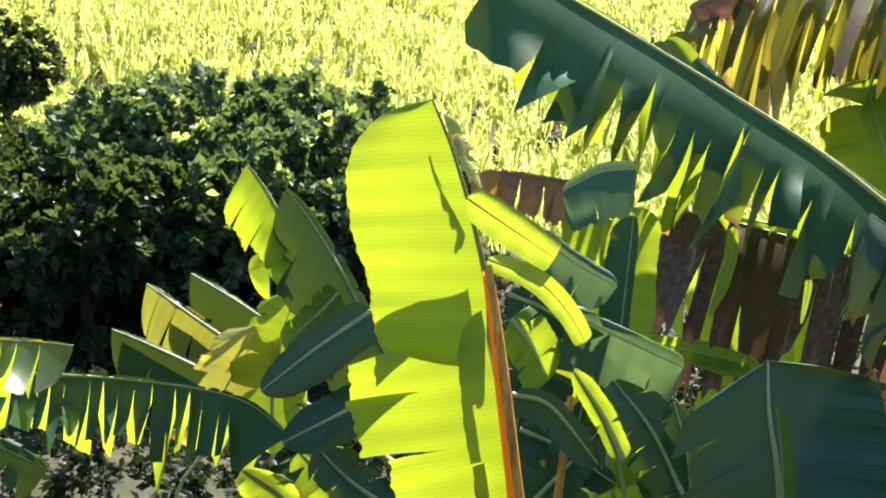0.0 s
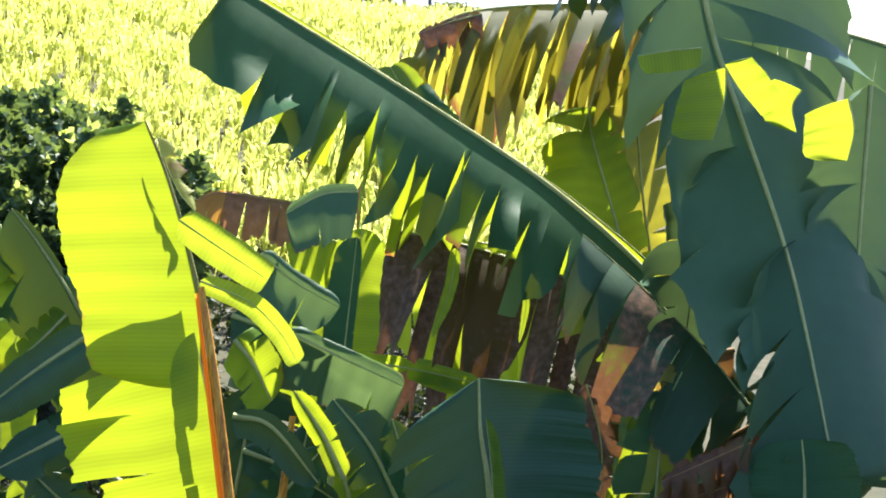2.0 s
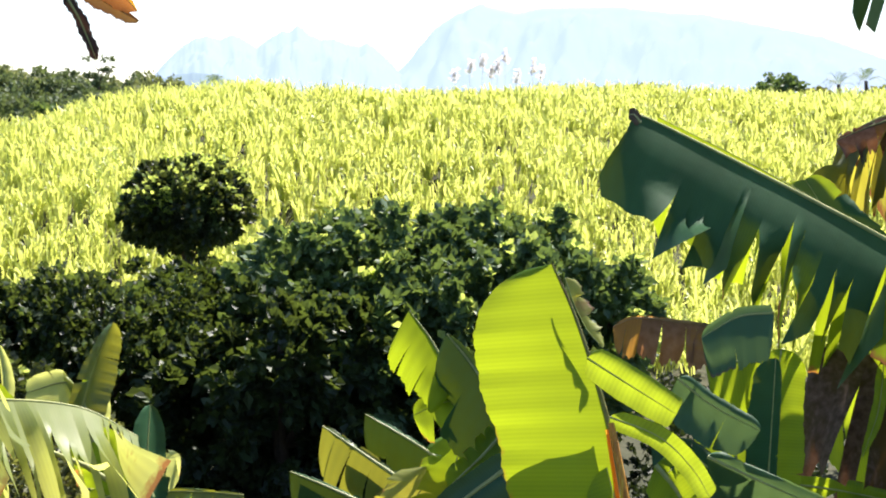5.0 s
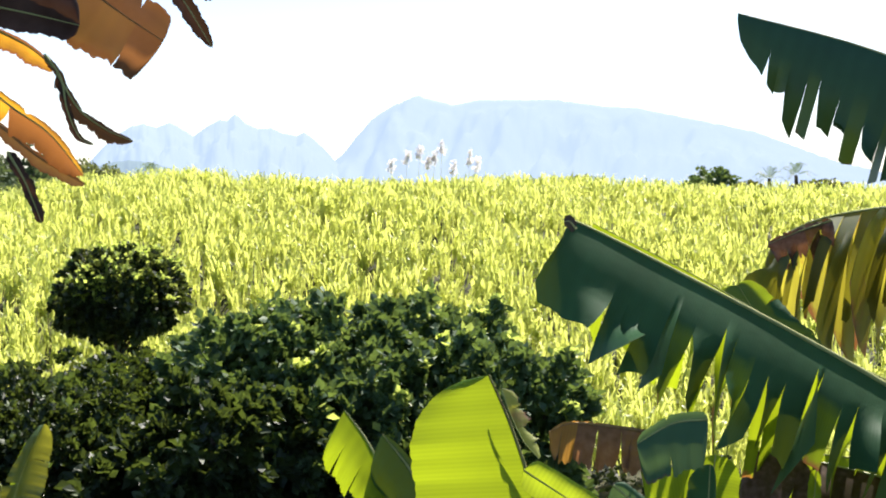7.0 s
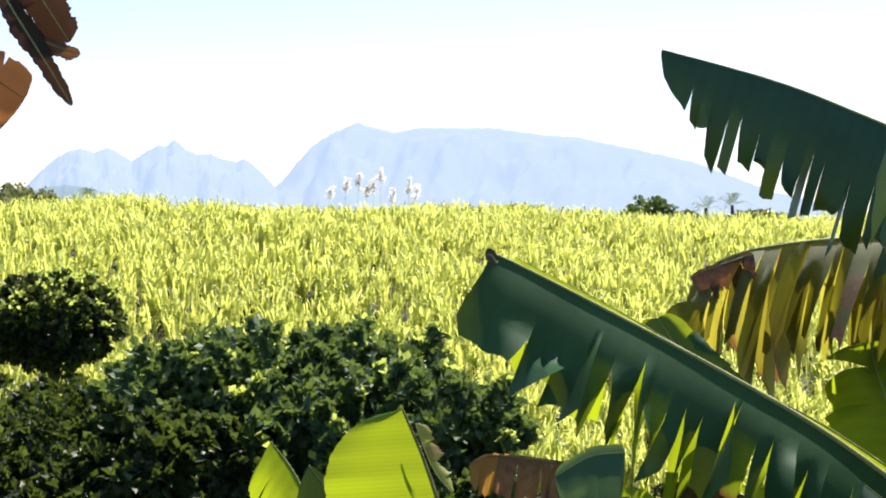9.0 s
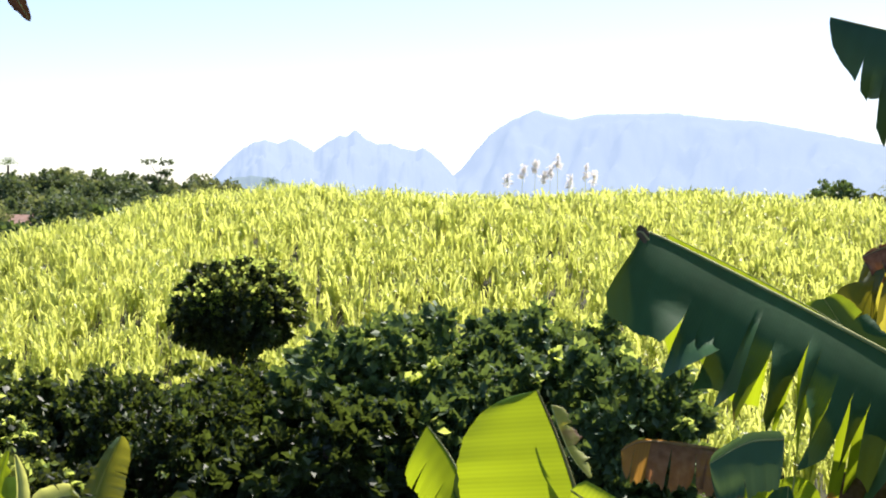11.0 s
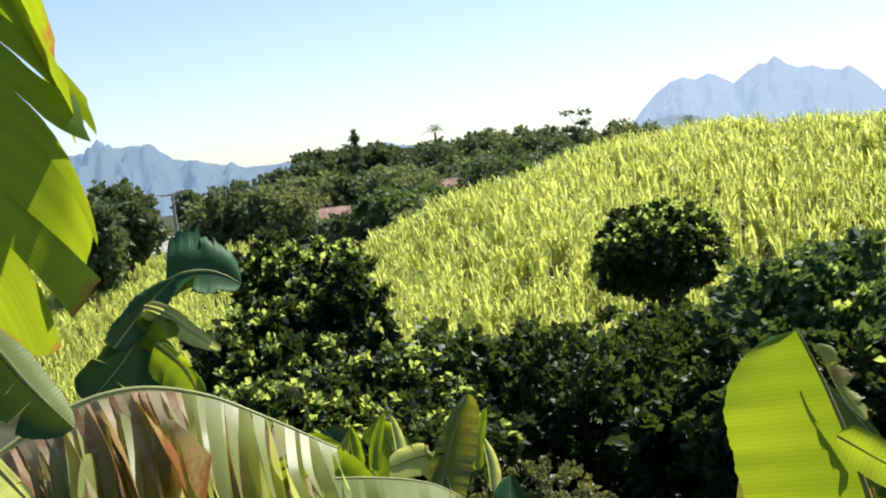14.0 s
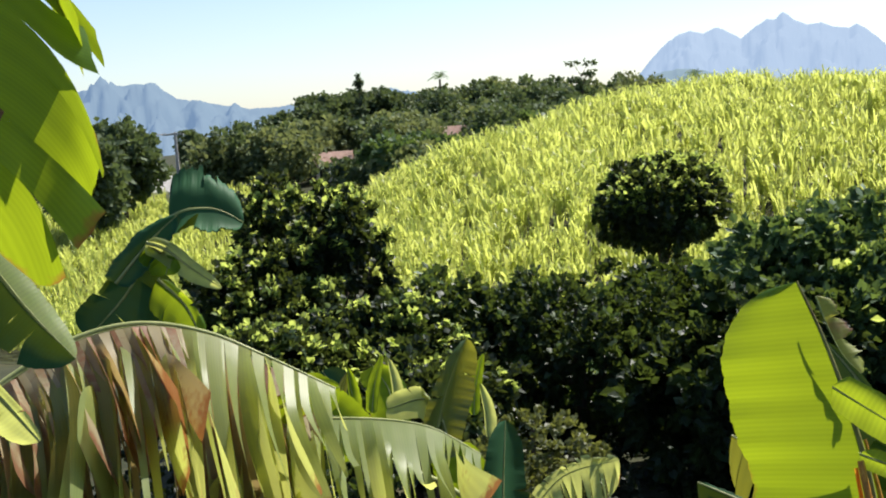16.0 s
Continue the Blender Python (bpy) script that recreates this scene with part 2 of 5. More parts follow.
red_tiles = rough_surface("clay_tiles", [(0.3, (0.42, 0.26, 0.2)), (0.7, (0.66, 0.5, 0.42))], 2.0, 0.05)
white_wall = rough_surface("whitewash", [(0.3, (0.62, 0.6, 0.55)), (0.7, (0.8, 0.78, 0.74))], 1.5, 0.01)
dark_opening = rough_surface("dark_opening", [(0.3, (0.02, 0.02, 0.02)), (0.7, (0.05, 0.05, 0.05))], 2.0, 0.01)
pole_grey = rough_surface("concrete_pole", [(0.3, (0.28, 0.27, 0.25)), (0.7, (0.42, 0.40, 0.37))], 3.0, 0.01)


def painted_haze_rock(name, rock, air, amount):
    """Mountain rock with distance haze painted in as a pale blue glow."""
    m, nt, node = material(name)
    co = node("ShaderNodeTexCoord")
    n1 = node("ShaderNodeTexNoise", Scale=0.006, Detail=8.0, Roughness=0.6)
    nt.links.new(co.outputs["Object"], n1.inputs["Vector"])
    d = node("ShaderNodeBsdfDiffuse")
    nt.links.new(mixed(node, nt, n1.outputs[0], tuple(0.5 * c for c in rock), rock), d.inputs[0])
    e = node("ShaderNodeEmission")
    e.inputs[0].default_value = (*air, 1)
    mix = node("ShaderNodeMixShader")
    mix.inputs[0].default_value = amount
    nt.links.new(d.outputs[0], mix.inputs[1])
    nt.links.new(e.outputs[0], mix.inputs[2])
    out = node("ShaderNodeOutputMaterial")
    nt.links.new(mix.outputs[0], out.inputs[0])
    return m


haze_main = painted_haze_rock("painted_haze_mountain", (0.25, 0.27, 0.26), (0.30, 0.40, 0.54), 0.72)
haze_left = painted_haze_rock("painted_haze_far_hills", (0.20, 0.24, 0.22), (0.16, 0.25, 0.38), 0.62)
haze_low = painted_haze_rock("painted_haze_low_hill", (0.16, 0.22, 0.14), (0.22, 0.30, 0.42), 0.6)


# ---- mesh helpers ----
def mesh_object(name, verts, faces, mat, parent=None, uvs=None, smooth=False):
    """verts (n, 3), faces (m, k) as arrays; uvs one pair a vertex."""
    verts, faces = np.asarray(verts, float), np.asarray(faces, int)
    me = bpy.data.meshes.new(name)
    me.vertices.add(len(verts))
    me.vertices.foreach_set("co", verts.ravel())
    k = faces.shape[1]
    me.loops.add(faces.size)
    me.loops.foreach_set("vertex_index", faces.ravel())
    me.polygons.add(len(faces))
    me.polygons.foreach_set("loop_start", np.arange(0, faces.size, k))
    if uvs is not None:
        layer = me.uv_layers.new(name="UVMap")
        layer.data.foreach_set("uv", np.asarray(uvs, float)[faces.ravel()].ravel())
    me.polygons.foreach_set("use_smooth", np.full(len(faces), smooth))
    me.update(calc_edges=True)
    me.validate()
    me.materials.append(mat)
    ob = new(name, me)
    ob.parent = parent
    return ob


def part(name, bm, mat, parent, label=""):
    me = bpy.data.meshes.new(name)
    bm.to_mesh(me)
    bm.free()
    me.materials.append(mat)
    ob = new(name, me)
    ob.parent = parent
    return tagged(ob, label)


def spline(points, n):
    """Catmull-Rom through the points, n samples at even steps of length."""
    p = np.asarray(points, float)
    p = np.vstack([2 * p[0] - p[1], p, 2 * p[-1] - p[-2]])
    fine = []
    for i in range(1, len(p) - 2):
        for t in np.linspace(0, 1, 24, endpoint=False):
            a, b, c, d = p[i - 1:i + 3]
            fine.append(0.5 * (2 * b + (c - a) * t + (2 * a - 5 * b + 4 * c - d) * t**2 + (3 * b - a - 3 * c + d) * t**3))
    fine = np.array(fine + [p[-2]])
    s = np.r_[0, np.cumsum(np.linalg.norm(np.diff(fine, axis=0), axis=1))]
    want = np.linspace(0, s[-1], n)
    return np.stack([np.interp(want, s, fine[:, k]) for k in range(3)], 1), s[-1]


def tube(points, radii, sides=7):
    """Verts and faces of a tapered tube along points."""
    pts = np.asarray(points, float)
    tan = np.gradient(pts, axis=0)
    tan /= np.linalg.norm(tan, axis=1)[:, None] + 1e-9
    ref = np.array([0.3, 0.1, 0.95]) if abs(tan[0][2]) < 0.8 else np.array([1.0, 0.2, 0.0])
    e1 = np.cross(tan, ref)
    e1 /= np.linalg.norm(e1, axis=1)[:, None]
    e2 = np.cross(tan, e1)
    a = np.linspace(0, 2 * np.pi, sides, endpoint=False)
    ring = np.cos(a)[None, :, None] * e1[:, None] + np.sin(a)[None, :, None] * e2[:, None]
    v = (pts[:, None] + ring * np.asarray(radii)[:, None, None]).reshape(-1, 3)
    f = []
    for i in range(len(pts) - 1):
        for j in range(sides):
            k = (j + 1) % sides
            f.append((i * sides + j, i * sides + k, (i + 1) * sides + k, (i + 1) * sides + j))
    return v, np.array(f)


def unit(v):
    v = np.asarray(v, float)
    return v / (np.linalg.norm(v, axis=-1, keepdims=True) + 1e-9)


# ---- ground ----
def smooth(t):
    t = np.clip(t, 0, 1)
    return t * t * (3 - 2 * t)


def ground_z(x, y):
    """The near slope, the gully, the cane hill, the wooded hill behind and the far plain."""
    x, y = np.asarray(x, float), np.asarray(y, float)
    z = -1.6 - 2.6 * smooth((y - 0.7) / 3.0) - 6.0 * smooth((y - 1.5) / 28.0)
    z = z + 8.2 * smooth((y - 42) / 54.0)
    left = np.clip(-8 - x, 0, 30)
    z = z - 0.0085 * left**2 * smooth((y - 45) / 30.0) * (1 - 0.6 * smooth((y - 95) / 50.0))
    z = z + 1.0 * smooth((-22 - x) / 12.0) * smooth((y - 40) / 20.0) * smooth((90 - y) / 20.0)
    z = z - 9.0 * smooth((y - 108) / 60.0)
    z = z + 12.8 * np.exp(-((x + 48) / 33.0) ** 2 - ((y - 195) / 55.0) ** 2)
    z = z - 20 * smooth((y - 260) / 400.0)
    bump = 0.35 * np.sin(x * 0.21 + 1.3) * np.sin(y * 0.17) + 0.2 * np.sin(x * 0.53 + y * 0.31)
    return z + bump * smooth((np.hypot(x, y) - 8) / 20.0)


radii = np.r_[0.0, np.geomspace(0.02, 60, 60), np.linspace(62, 260, 90), np.geomspace(270, 4500, 24)]
angles = np.linspace(0, 2 * np.pi, 241)[:-1]
rr, aa = np.meshgrid(radii[1:], angles, indexing="ij")
gx, gy = np.r_[0, (rr * np.sin(aa)).ravel()], np.r_[0, (rr * np.cos(aa)).ravel()]
gv = np.stack([gx, gy, ground_z(gx, gy)], 1)
na = len(angles)
i, j = np.meshgrid(np.arange(len(radii) - 2), np.arange(na), indexing="ij")
gf = np.stack([1 + i * na + j, 1 + i * na + (j + 1) % na, 1 + (i + 1) * na + (j + 1) % na, 1 + (i + 1) * na + j], -1).reshape(-1, 4)
ground = mesh_object("ground", gv[:, [0, 1, 2]], gf[:, ::-1], soil, smooth=True)
tagged(ground, "sloping earth covered with low scrub and litter", "ground", kind="structure")


# ---- mountains ----
def mountain(name, profile, dist, depth, base, mat, label, seed, rough=0.12):
    """A range whose crest follows (heading left of +y, elevation) pairs at that distance."""
    prof = np.array(sorted(profile))
    az = np.linspace(prof[0, 0], prof[-1, 0], 260)
    el = np.interp(az, prof[:, 0], prof[:, 1])
    rows_n = 26
    verts = []
    for r in range(rows_n + 6):
        f = r / rows_n
        for a, e in zip(az, el):
            top = dist * math.tan(radians(e))
            d = dist - depth * (1 - f)
            n = noise.fractal(Vector((a * 0.9 + seed + f * 1.5, f * 3.2, seed)), 1.0, 2.1, 5)
            if f <= 1:
                h = base + (top - base) * (f ** 0.8) + (top - base) * rough * n * math.sin(math.pi * f) * 1.6
                h += dist * 0.0007 * noise.fractal(Vector((a * 4, seed, 3)), 0.8, 2.0, 4) * f
            else:
                h = top - (f - 1) * (top - base) * 4
            verts.append((-d * math.sin(radians(a)), d * math.cos(radians(a)), h))
    m = len(az)
    i, j = np.meshgrid(np.arange(rows_n + 5), np.arange(m - 1), indexing="ij")
    faces = np.stack([i * m + j, (i + 1) * m + j, (i + 1) * m + j + 1, i * m + j + 1], -1).reshape(-1, 4)
    ob = mesh_object(name, verts, faces, mat, smooth=True)
    return tagged(ob, label, "mountain", kind="structure")


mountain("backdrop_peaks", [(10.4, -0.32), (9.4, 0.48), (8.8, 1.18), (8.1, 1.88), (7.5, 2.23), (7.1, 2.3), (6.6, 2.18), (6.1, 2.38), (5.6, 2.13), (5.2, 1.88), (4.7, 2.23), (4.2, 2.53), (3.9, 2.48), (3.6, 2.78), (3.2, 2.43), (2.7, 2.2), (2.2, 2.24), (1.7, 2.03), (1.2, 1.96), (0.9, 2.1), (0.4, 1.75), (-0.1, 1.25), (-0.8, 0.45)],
         3200, 900, -60, haze_main, "jagged mountain peaks, bright blue haze painted in", 2.0)
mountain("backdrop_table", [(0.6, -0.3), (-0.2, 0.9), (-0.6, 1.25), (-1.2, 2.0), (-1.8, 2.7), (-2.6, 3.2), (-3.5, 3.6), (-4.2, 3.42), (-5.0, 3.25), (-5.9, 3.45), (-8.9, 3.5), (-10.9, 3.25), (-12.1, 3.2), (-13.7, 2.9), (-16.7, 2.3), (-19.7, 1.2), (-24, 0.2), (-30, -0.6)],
         3400, 900, -60, haze_main, "long flat-topped mountain, bright blue haze painted in", 7.0)
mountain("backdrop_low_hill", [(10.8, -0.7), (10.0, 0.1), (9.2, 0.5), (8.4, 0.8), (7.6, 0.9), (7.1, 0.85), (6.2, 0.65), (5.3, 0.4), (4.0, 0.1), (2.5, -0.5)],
         1500, 400, -50, haze_low, "low grey-green hill, haze painted in", 4.0)
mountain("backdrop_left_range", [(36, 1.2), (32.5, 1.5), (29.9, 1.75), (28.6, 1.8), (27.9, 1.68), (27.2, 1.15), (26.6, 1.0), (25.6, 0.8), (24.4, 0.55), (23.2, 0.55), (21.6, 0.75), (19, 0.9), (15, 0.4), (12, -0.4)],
         3000, 1200, -60, haze_left, "mountain range, fading blue haze painted in", 9.0, 0.3)


# ---- trees ----
def leaf_cloud(centres, outs, count, size, spread, rng, slim=0.32, droop=0.3, aim=0.55):
    """Rosettes of pointed leaves: for each centre, count leaves fanning round its out direction."""
    n = len(centres)
    c = np.repeat(centres, count, 0)
    o = np.repeat(outs, count, 0)
    d = unit(o * aim + rng.normal(0, 0.6, (n * count, 3)) + np.array([0, 0, 0.25 - droop]))
    L = size * rng.uniform(0.65, 1.25, (n * count, 1))
    start = c + rng.normal(0, spread, (n * count, 3))
    side = unit(np.cross(d, rng.normal(0, 1, (n * count, 3)))) * L * slim
    up = unit(np.cross(side, d)) * L * 0.08
    tipp = start + d * L - np.array([0, 0, 0.12]) * L
    mid = start + d * L * 0.5
    v = np.stack([start, mid + side + up, tipp, mid - side + up], 1).reshape(-1, 3)
    f = np.arange(len(v)).reshape(-1, 4)
    return v, f


def crown_points(lobes, density, rng, inner=0.25):
    """Centres on and just under the skins of overlapping lobes, with their outward directions."""
    P, O = [], []
    for (cx, cy, cz, rx, ry, rz) in lobes:
        n = max(8, int(density * 4 * math.pi * ((rx * ry + ry * rz + rx * rz) / 3)))
        d = unit(rng.normal(0, 1, (n, 3)))
        wob = 1 + 0.16 * np.sin(d[:, :1] * 7 + cx) * np.cos(d[:, 2:] * 6 + cz) + rng.normal(0, 0.05, (n, 1))
        depth = np.where(rng.random((n, 1)) < inner, rng.uniform(0.45, 0.9, (n, 1)), 1.0)
        P.append(np.array([cx, cy, cz]) + d * wob * depth * np.array([rx, ry, rz]))
        O.append(unit(d + np.array([0, 0, 0.35])))
    P, O = np.vstack(P), np.vstack(O)
    keep = np.ones(len(P), bool)
    for (cx, cy, cz, rx, ry, rz) in lobes:
        q = (P - np.array([cx, cy, cz])) / np.array([rx, ry, rz])
        keep &= (q**2).sum(1) > 0.16
    return P[keep], O[keep]


def tree(name, x, y, top, rx, rz, label, mat, seed, lobes_n=9, density=6.0, count=12, size=0.22, ry=None, low=None, category="tree", slim=0.32, lit_tips=0.0):
    """Trunk with limbs and a crown of leaf rosettes. top: height of the crown's highest point."""
    rng = np.random.default_rng(seed)
    g = float(ground_z(x, y)) - 0.15
    ry = ry or rx
    root = tagged(new(name), label, category)
    root.location = (x, y, g)
    centre = top - rz - g
    lobes = [(0, 0, centre - 0.1 * rz, 0.72 * rx, 0.72 * ry, 0.8 * rz)]
    for k in range(lobes_n):
        a = 2 * math.pi * (k + rng.uniform(-0.3, 0.3)) / lobes_n
        e = rng.uniform(-0.65, 0.75)
        s = rng.uniform(0.34, 0.52)
        ce = math.sqrt(max(0, 1 - e * e))
        lobes.append((rx * 0.66 * math.cos(a) * ce, ry * 0.66 * math.sin(a) * ce, centre + rz * 0.62 * e, s * rx, s * ry, s * rz * 1.05))
    P, O = crown_points(lobes, density, rng)
    if low is not None:
        P = np.where((P[:, 2:] < low - g), P * [1, 1, 0] + np.array([0, 0, low - g]), P)
    v, f = leaf_cloud(P, O, count, size, size * 0.3, rng, slim, aim=0.85)
    mesh_object("crown", v, f, mat, root)
    if lit_tips:
        # paler leaves on high upward tips, sunlight put into their colour
        pick = (O[:, 2] > 0.4) & (P[:, 2] > centre - 0.2 * rz) & (rng.random(len(P)) < lit_tips)
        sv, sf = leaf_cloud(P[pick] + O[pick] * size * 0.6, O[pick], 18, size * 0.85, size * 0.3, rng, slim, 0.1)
        tagged(mesh_object("painted_lit_tips", sv, sf, lit_tip_leaf, root), "pale yellow-green tip leaves, sunlight painted in", kind="stuff")
    h = max(0.6, centre)
    tr = max(0.06, 0.045 * rx + 0.05)
    pts, _ = spline([(0, 0, -0.2), (0.1 * tr, 0.3 * tr, h * 0.4), (-0.4 * tr, 0, h * 0.8), (0, 0, h + 0.5 * rz)], 12)
    tv, tf = tube(pts, np.linspace(tr * 1.3, tr * 0.35, 12), 8)
    mesh_object("trunk", tv, tf, bark, root, smooth=True)
    for k, lb in enumerate(lobes[1:6]):
        pts, _ = spline([(0, 0, h * 0.6 + 0.05 * k), (lb[0] * 0.45, lb[1] * 0.45, (h * 0.6 + lb[2]) * 0.5), (lb[0], lb[1], lb[2])], 7)
        tv, tf = tube(pts, np.linspace(tr * 0.5, tr * 0.12, 7), 6)
        mesh_object("limb", tv, tf, bark, root, smooth=True)
    return root


def polar(az, dist, el=0.0):
    return -dist * math.sin(radians(az)), dist * math.cos(radians(az)), dist * math.tan(radians(el))


def tree_at(name, az, dist, el_top, rx, rz, *rest, **kw):
    x, y, z = polar(az, dist, el_top)
    return tree(name, x, y, z, rx, rz, *rest, **kw)


# the broad mango tree, the round one on the hillside, and their neighbours
tree_at("mango_tree", -4.4, 39, -3.7, 3.1, 3.2, "broad dense dark green mango tree in the gully", mango_leaf, 10, 12, 1.2, 64, 0.34, lit_tips=0.18)
tree_at("mango_tree", -0.2, 38, -3.3, 4.4, 3.9, "broad dense dark green mango tree in the gully", mango_leaf, 11, 16, 1.2, 64, 0.34, lit_tips=0.18)
tree_at("mango_tree", -6.6, 35, -6.2, 2.6, 2.6, "dense dark green mango tree in the gully", mango_leaf, 12, 9, 1.2, 64, 0.34, lit_tips=0.18)
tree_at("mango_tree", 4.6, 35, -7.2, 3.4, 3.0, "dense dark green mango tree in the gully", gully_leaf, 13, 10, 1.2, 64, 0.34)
tree_at("round_tree", 8.2, 52, -2.0, 2.15, 2.0, "round dense dark green tree beside the cane", garden_leaf, 14, 10, 5.5, 32, 0.25, lit_tips=0.5)
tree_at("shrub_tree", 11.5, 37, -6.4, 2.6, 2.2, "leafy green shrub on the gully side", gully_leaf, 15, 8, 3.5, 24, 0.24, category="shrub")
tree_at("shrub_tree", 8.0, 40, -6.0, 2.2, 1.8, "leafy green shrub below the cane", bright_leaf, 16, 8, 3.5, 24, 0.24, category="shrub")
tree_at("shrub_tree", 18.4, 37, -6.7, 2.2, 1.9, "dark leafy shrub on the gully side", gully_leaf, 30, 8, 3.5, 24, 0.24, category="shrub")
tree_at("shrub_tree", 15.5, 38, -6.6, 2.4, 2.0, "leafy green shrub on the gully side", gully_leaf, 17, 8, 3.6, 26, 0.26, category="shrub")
tree_at("garden_tree", 22.3, 44, -2.0, 2.0, 2.4, "dark leafy tree with sunlit tips", garden_leaf, 18, 9, 2.6, 40, 0.27, lit_tips=0.5)
tree_at("garden_tree", 20.6, 42, -2.6, 1.2, 2.2, "dark leafy tree with sunlit tips", garden_leaf, 19, 7, 2.6, 40, 0.27, lit_tips=0.5)
tree_at("garden_tree", 24.6, 40, -4.6, 2.2, 2.2, "dark leafy tree with sunlit tips", garden_leaf, 20, 8, 2.6, 40, 0.27, lit_tips=0.5)
tree_at("garden_tree", 20.8, 36, -6.4, 2.2, 2.2, "dark leafy tree in the gully", garden_leaf, 21, 8, 2.6, 40, 0.27, lit_tips=0.5)
tree_at("garden_tree", 24.2, 34, -7.2, 2.4, 2.2, "dark leafy tree in the gully", garden_leaf, 22, 8, 2.6, 40, 0.27, lit_tips=0.5)
tree_at("garden_tree", 17.5, 33, -8.8, 1.9, 1.6, "dark leafy tree in the gully", garden_leaf, 23, 8, 2.6, 40, 0.27, lit_tips=0.5)

tree_at("dry_shrub", 13.1, 22, -11.0, 1.0, 1.3, "olive shrub with dry tips on the slope", olive_leaf, 24, 8, 7.0, 16, 0.13, category="shrub")
tree_at("dry_shrub", 14.8, 21, -12.6, 0.8, 0.9, "olive shrub with dry tips on the slope", olive_leaf, 25, 7, 7.0, 16, 0.13, category="shrub")
tree_at("shrub_tree", 20.8, 20, -10.6, 1.0, 1.0, "leafy green shrub on the slope", bright_leaf, 26, 7, 6.0, 16, 0.16, category="shrub")
tree_at("shrub_tree", 22.6, 19, -10.4, 0.8, 1.0, "leafy green shrub on the slope", bright_leaf, 27, 7, 6.0, 16, 0.16, category="shrub")

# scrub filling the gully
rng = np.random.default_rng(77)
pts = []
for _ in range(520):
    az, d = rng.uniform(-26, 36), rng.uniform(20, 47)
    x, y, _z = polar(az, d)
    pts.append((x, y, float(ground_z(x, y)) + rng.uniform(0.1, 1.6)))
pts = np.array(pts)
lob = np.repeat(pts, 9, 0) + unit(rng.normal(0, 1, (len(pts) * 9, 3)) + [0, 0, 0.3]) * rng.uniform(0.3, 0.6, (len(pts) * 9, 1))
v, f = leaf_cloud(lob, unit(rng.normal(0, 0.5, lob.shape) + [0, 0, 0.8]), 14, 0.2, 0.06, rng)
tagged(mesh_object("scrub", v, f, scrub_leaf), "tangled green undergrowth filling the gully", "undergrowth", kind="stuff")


# tall weeds on the near slope under the banana plants
rng = np.random.default_rng(78)
pts = []
for k in range(13000):
    az, d = rng.uniform(-32, 36), 1.5 + 20.5 * rng.uniform(0, 1) ** 0.75
    if k > 9500:
        az, d = rng.uniform(-180, 180), rng.uniform(0.5, 9)
    x, y, _z = polar(az, d)
    pts.append((x, y, float(ground_z(x, y)) + rng.uniform(0.02, 0.4)))
pts = np.array(pts)
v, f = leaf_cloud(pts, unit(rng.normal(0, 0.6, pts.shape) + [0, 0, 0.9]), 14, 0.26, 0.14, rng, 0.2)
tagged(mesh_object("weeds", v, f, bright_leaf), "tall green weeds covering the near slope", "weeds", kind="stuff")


# ---- sugarcane ----
def cane_field(name, spots, height, rng, label, blades=11, mat=None):
    """Tall clumps of long arching blades on upright stalks."""
    n = len(spots)
    c = np.repeat(spots, blades, 0)
    m = len(c)
    hh = np.repeat(height * rng.uniform(0.72, 1.18, (n, 1)), blades, 0)
    a = rng.uniform(0, 2 * np.pi, (m, 1))
    d = np.hstack([np.cos(a), np.sin(a), np.zeros((m, 1))])
    tilt = np.repeat(np.hstack([rng.normal(0.0, 0.10, (n, 2)), np.ones((n, 1))]), blades, 0)
    s0 = c + np.hstack([rng.normal(0, 0.10, (m, 2)), np.zeros((m, 1))]) + tilt * hh * rng.uniform(0.25, 0.68, (m, 1))
    L = rng.uniform(0.8, 1.35, (m, 1))
    lean = rng.uniform(0.04, 0.28, (m, 1))
    up = tilt
    p1 = s0 + (up + d * lean) * L * 0.5
    p2 = p1 + (up * rng.uniform(0.45, 1.0, (m, 1)) + d * (lean + 0.2)) * L * 0.36
    p3 = p2 + (d * 0.6 - up * rng.uniform(-0.5, 0.7, (m, 1))) * L * 0.3
    side = unit(np.hstack([-d[:, 1:2], d[:, :1], np.zeros((m, 1))]) + rng.normal(0, 0.3, (m, 3))) * rng.uniform(0.03, 0.06, (m, 1))
    v = np.stack([s0 - side * 0.6, s0 + side * 0.6, p1 - side, p1 + side, p2 - side * 0.8, p2 + side * 0.8, p3 - side * 0.1, p3 + side * 0.1], 1).reshape(-1, 3)
    k = np.arange(m)[:, None] * 8
    f = np.concatenate([k + [0, 1, 3, 2], k + [2, 3, 5, 4], k + [4, 5, 7, 6]])
    ob = mesh_object(name, v, f, mat or cane_leaf)
    return tagged(ob, label, "sugarcane", kind="stuff")


rng = np.random.default_rng(5)
sx, sy = rng.uniform(-46, 45, 13800), rng.uniform(39, 108, 13800)
az = np.degrees(np.arctan2(-sx, sy))
dd = np.hypot(sx, sy)
keep = (az < 19.8 + 0.3 * np.sin(dd * 0.5)) & (az > -26) & (dd > np.where(az > 9.5, 44.5 + 0.8 * np.sin(az * 2.1), 47.0)) & (dd < 109)
keep &= np.hypot(sx - polar(8.2, 52)[0], sy - polar(8.2, 52)[1]) > 2.0
sx, sy = sx[keep], sy[keep]
spots = np.stack([sx, sy, ground_z(sx, sy)], 1)
cane_field("sugarcane_field", spots, 2.4, rng, "bright yellow-green sugarcane covering the hillside", 15)
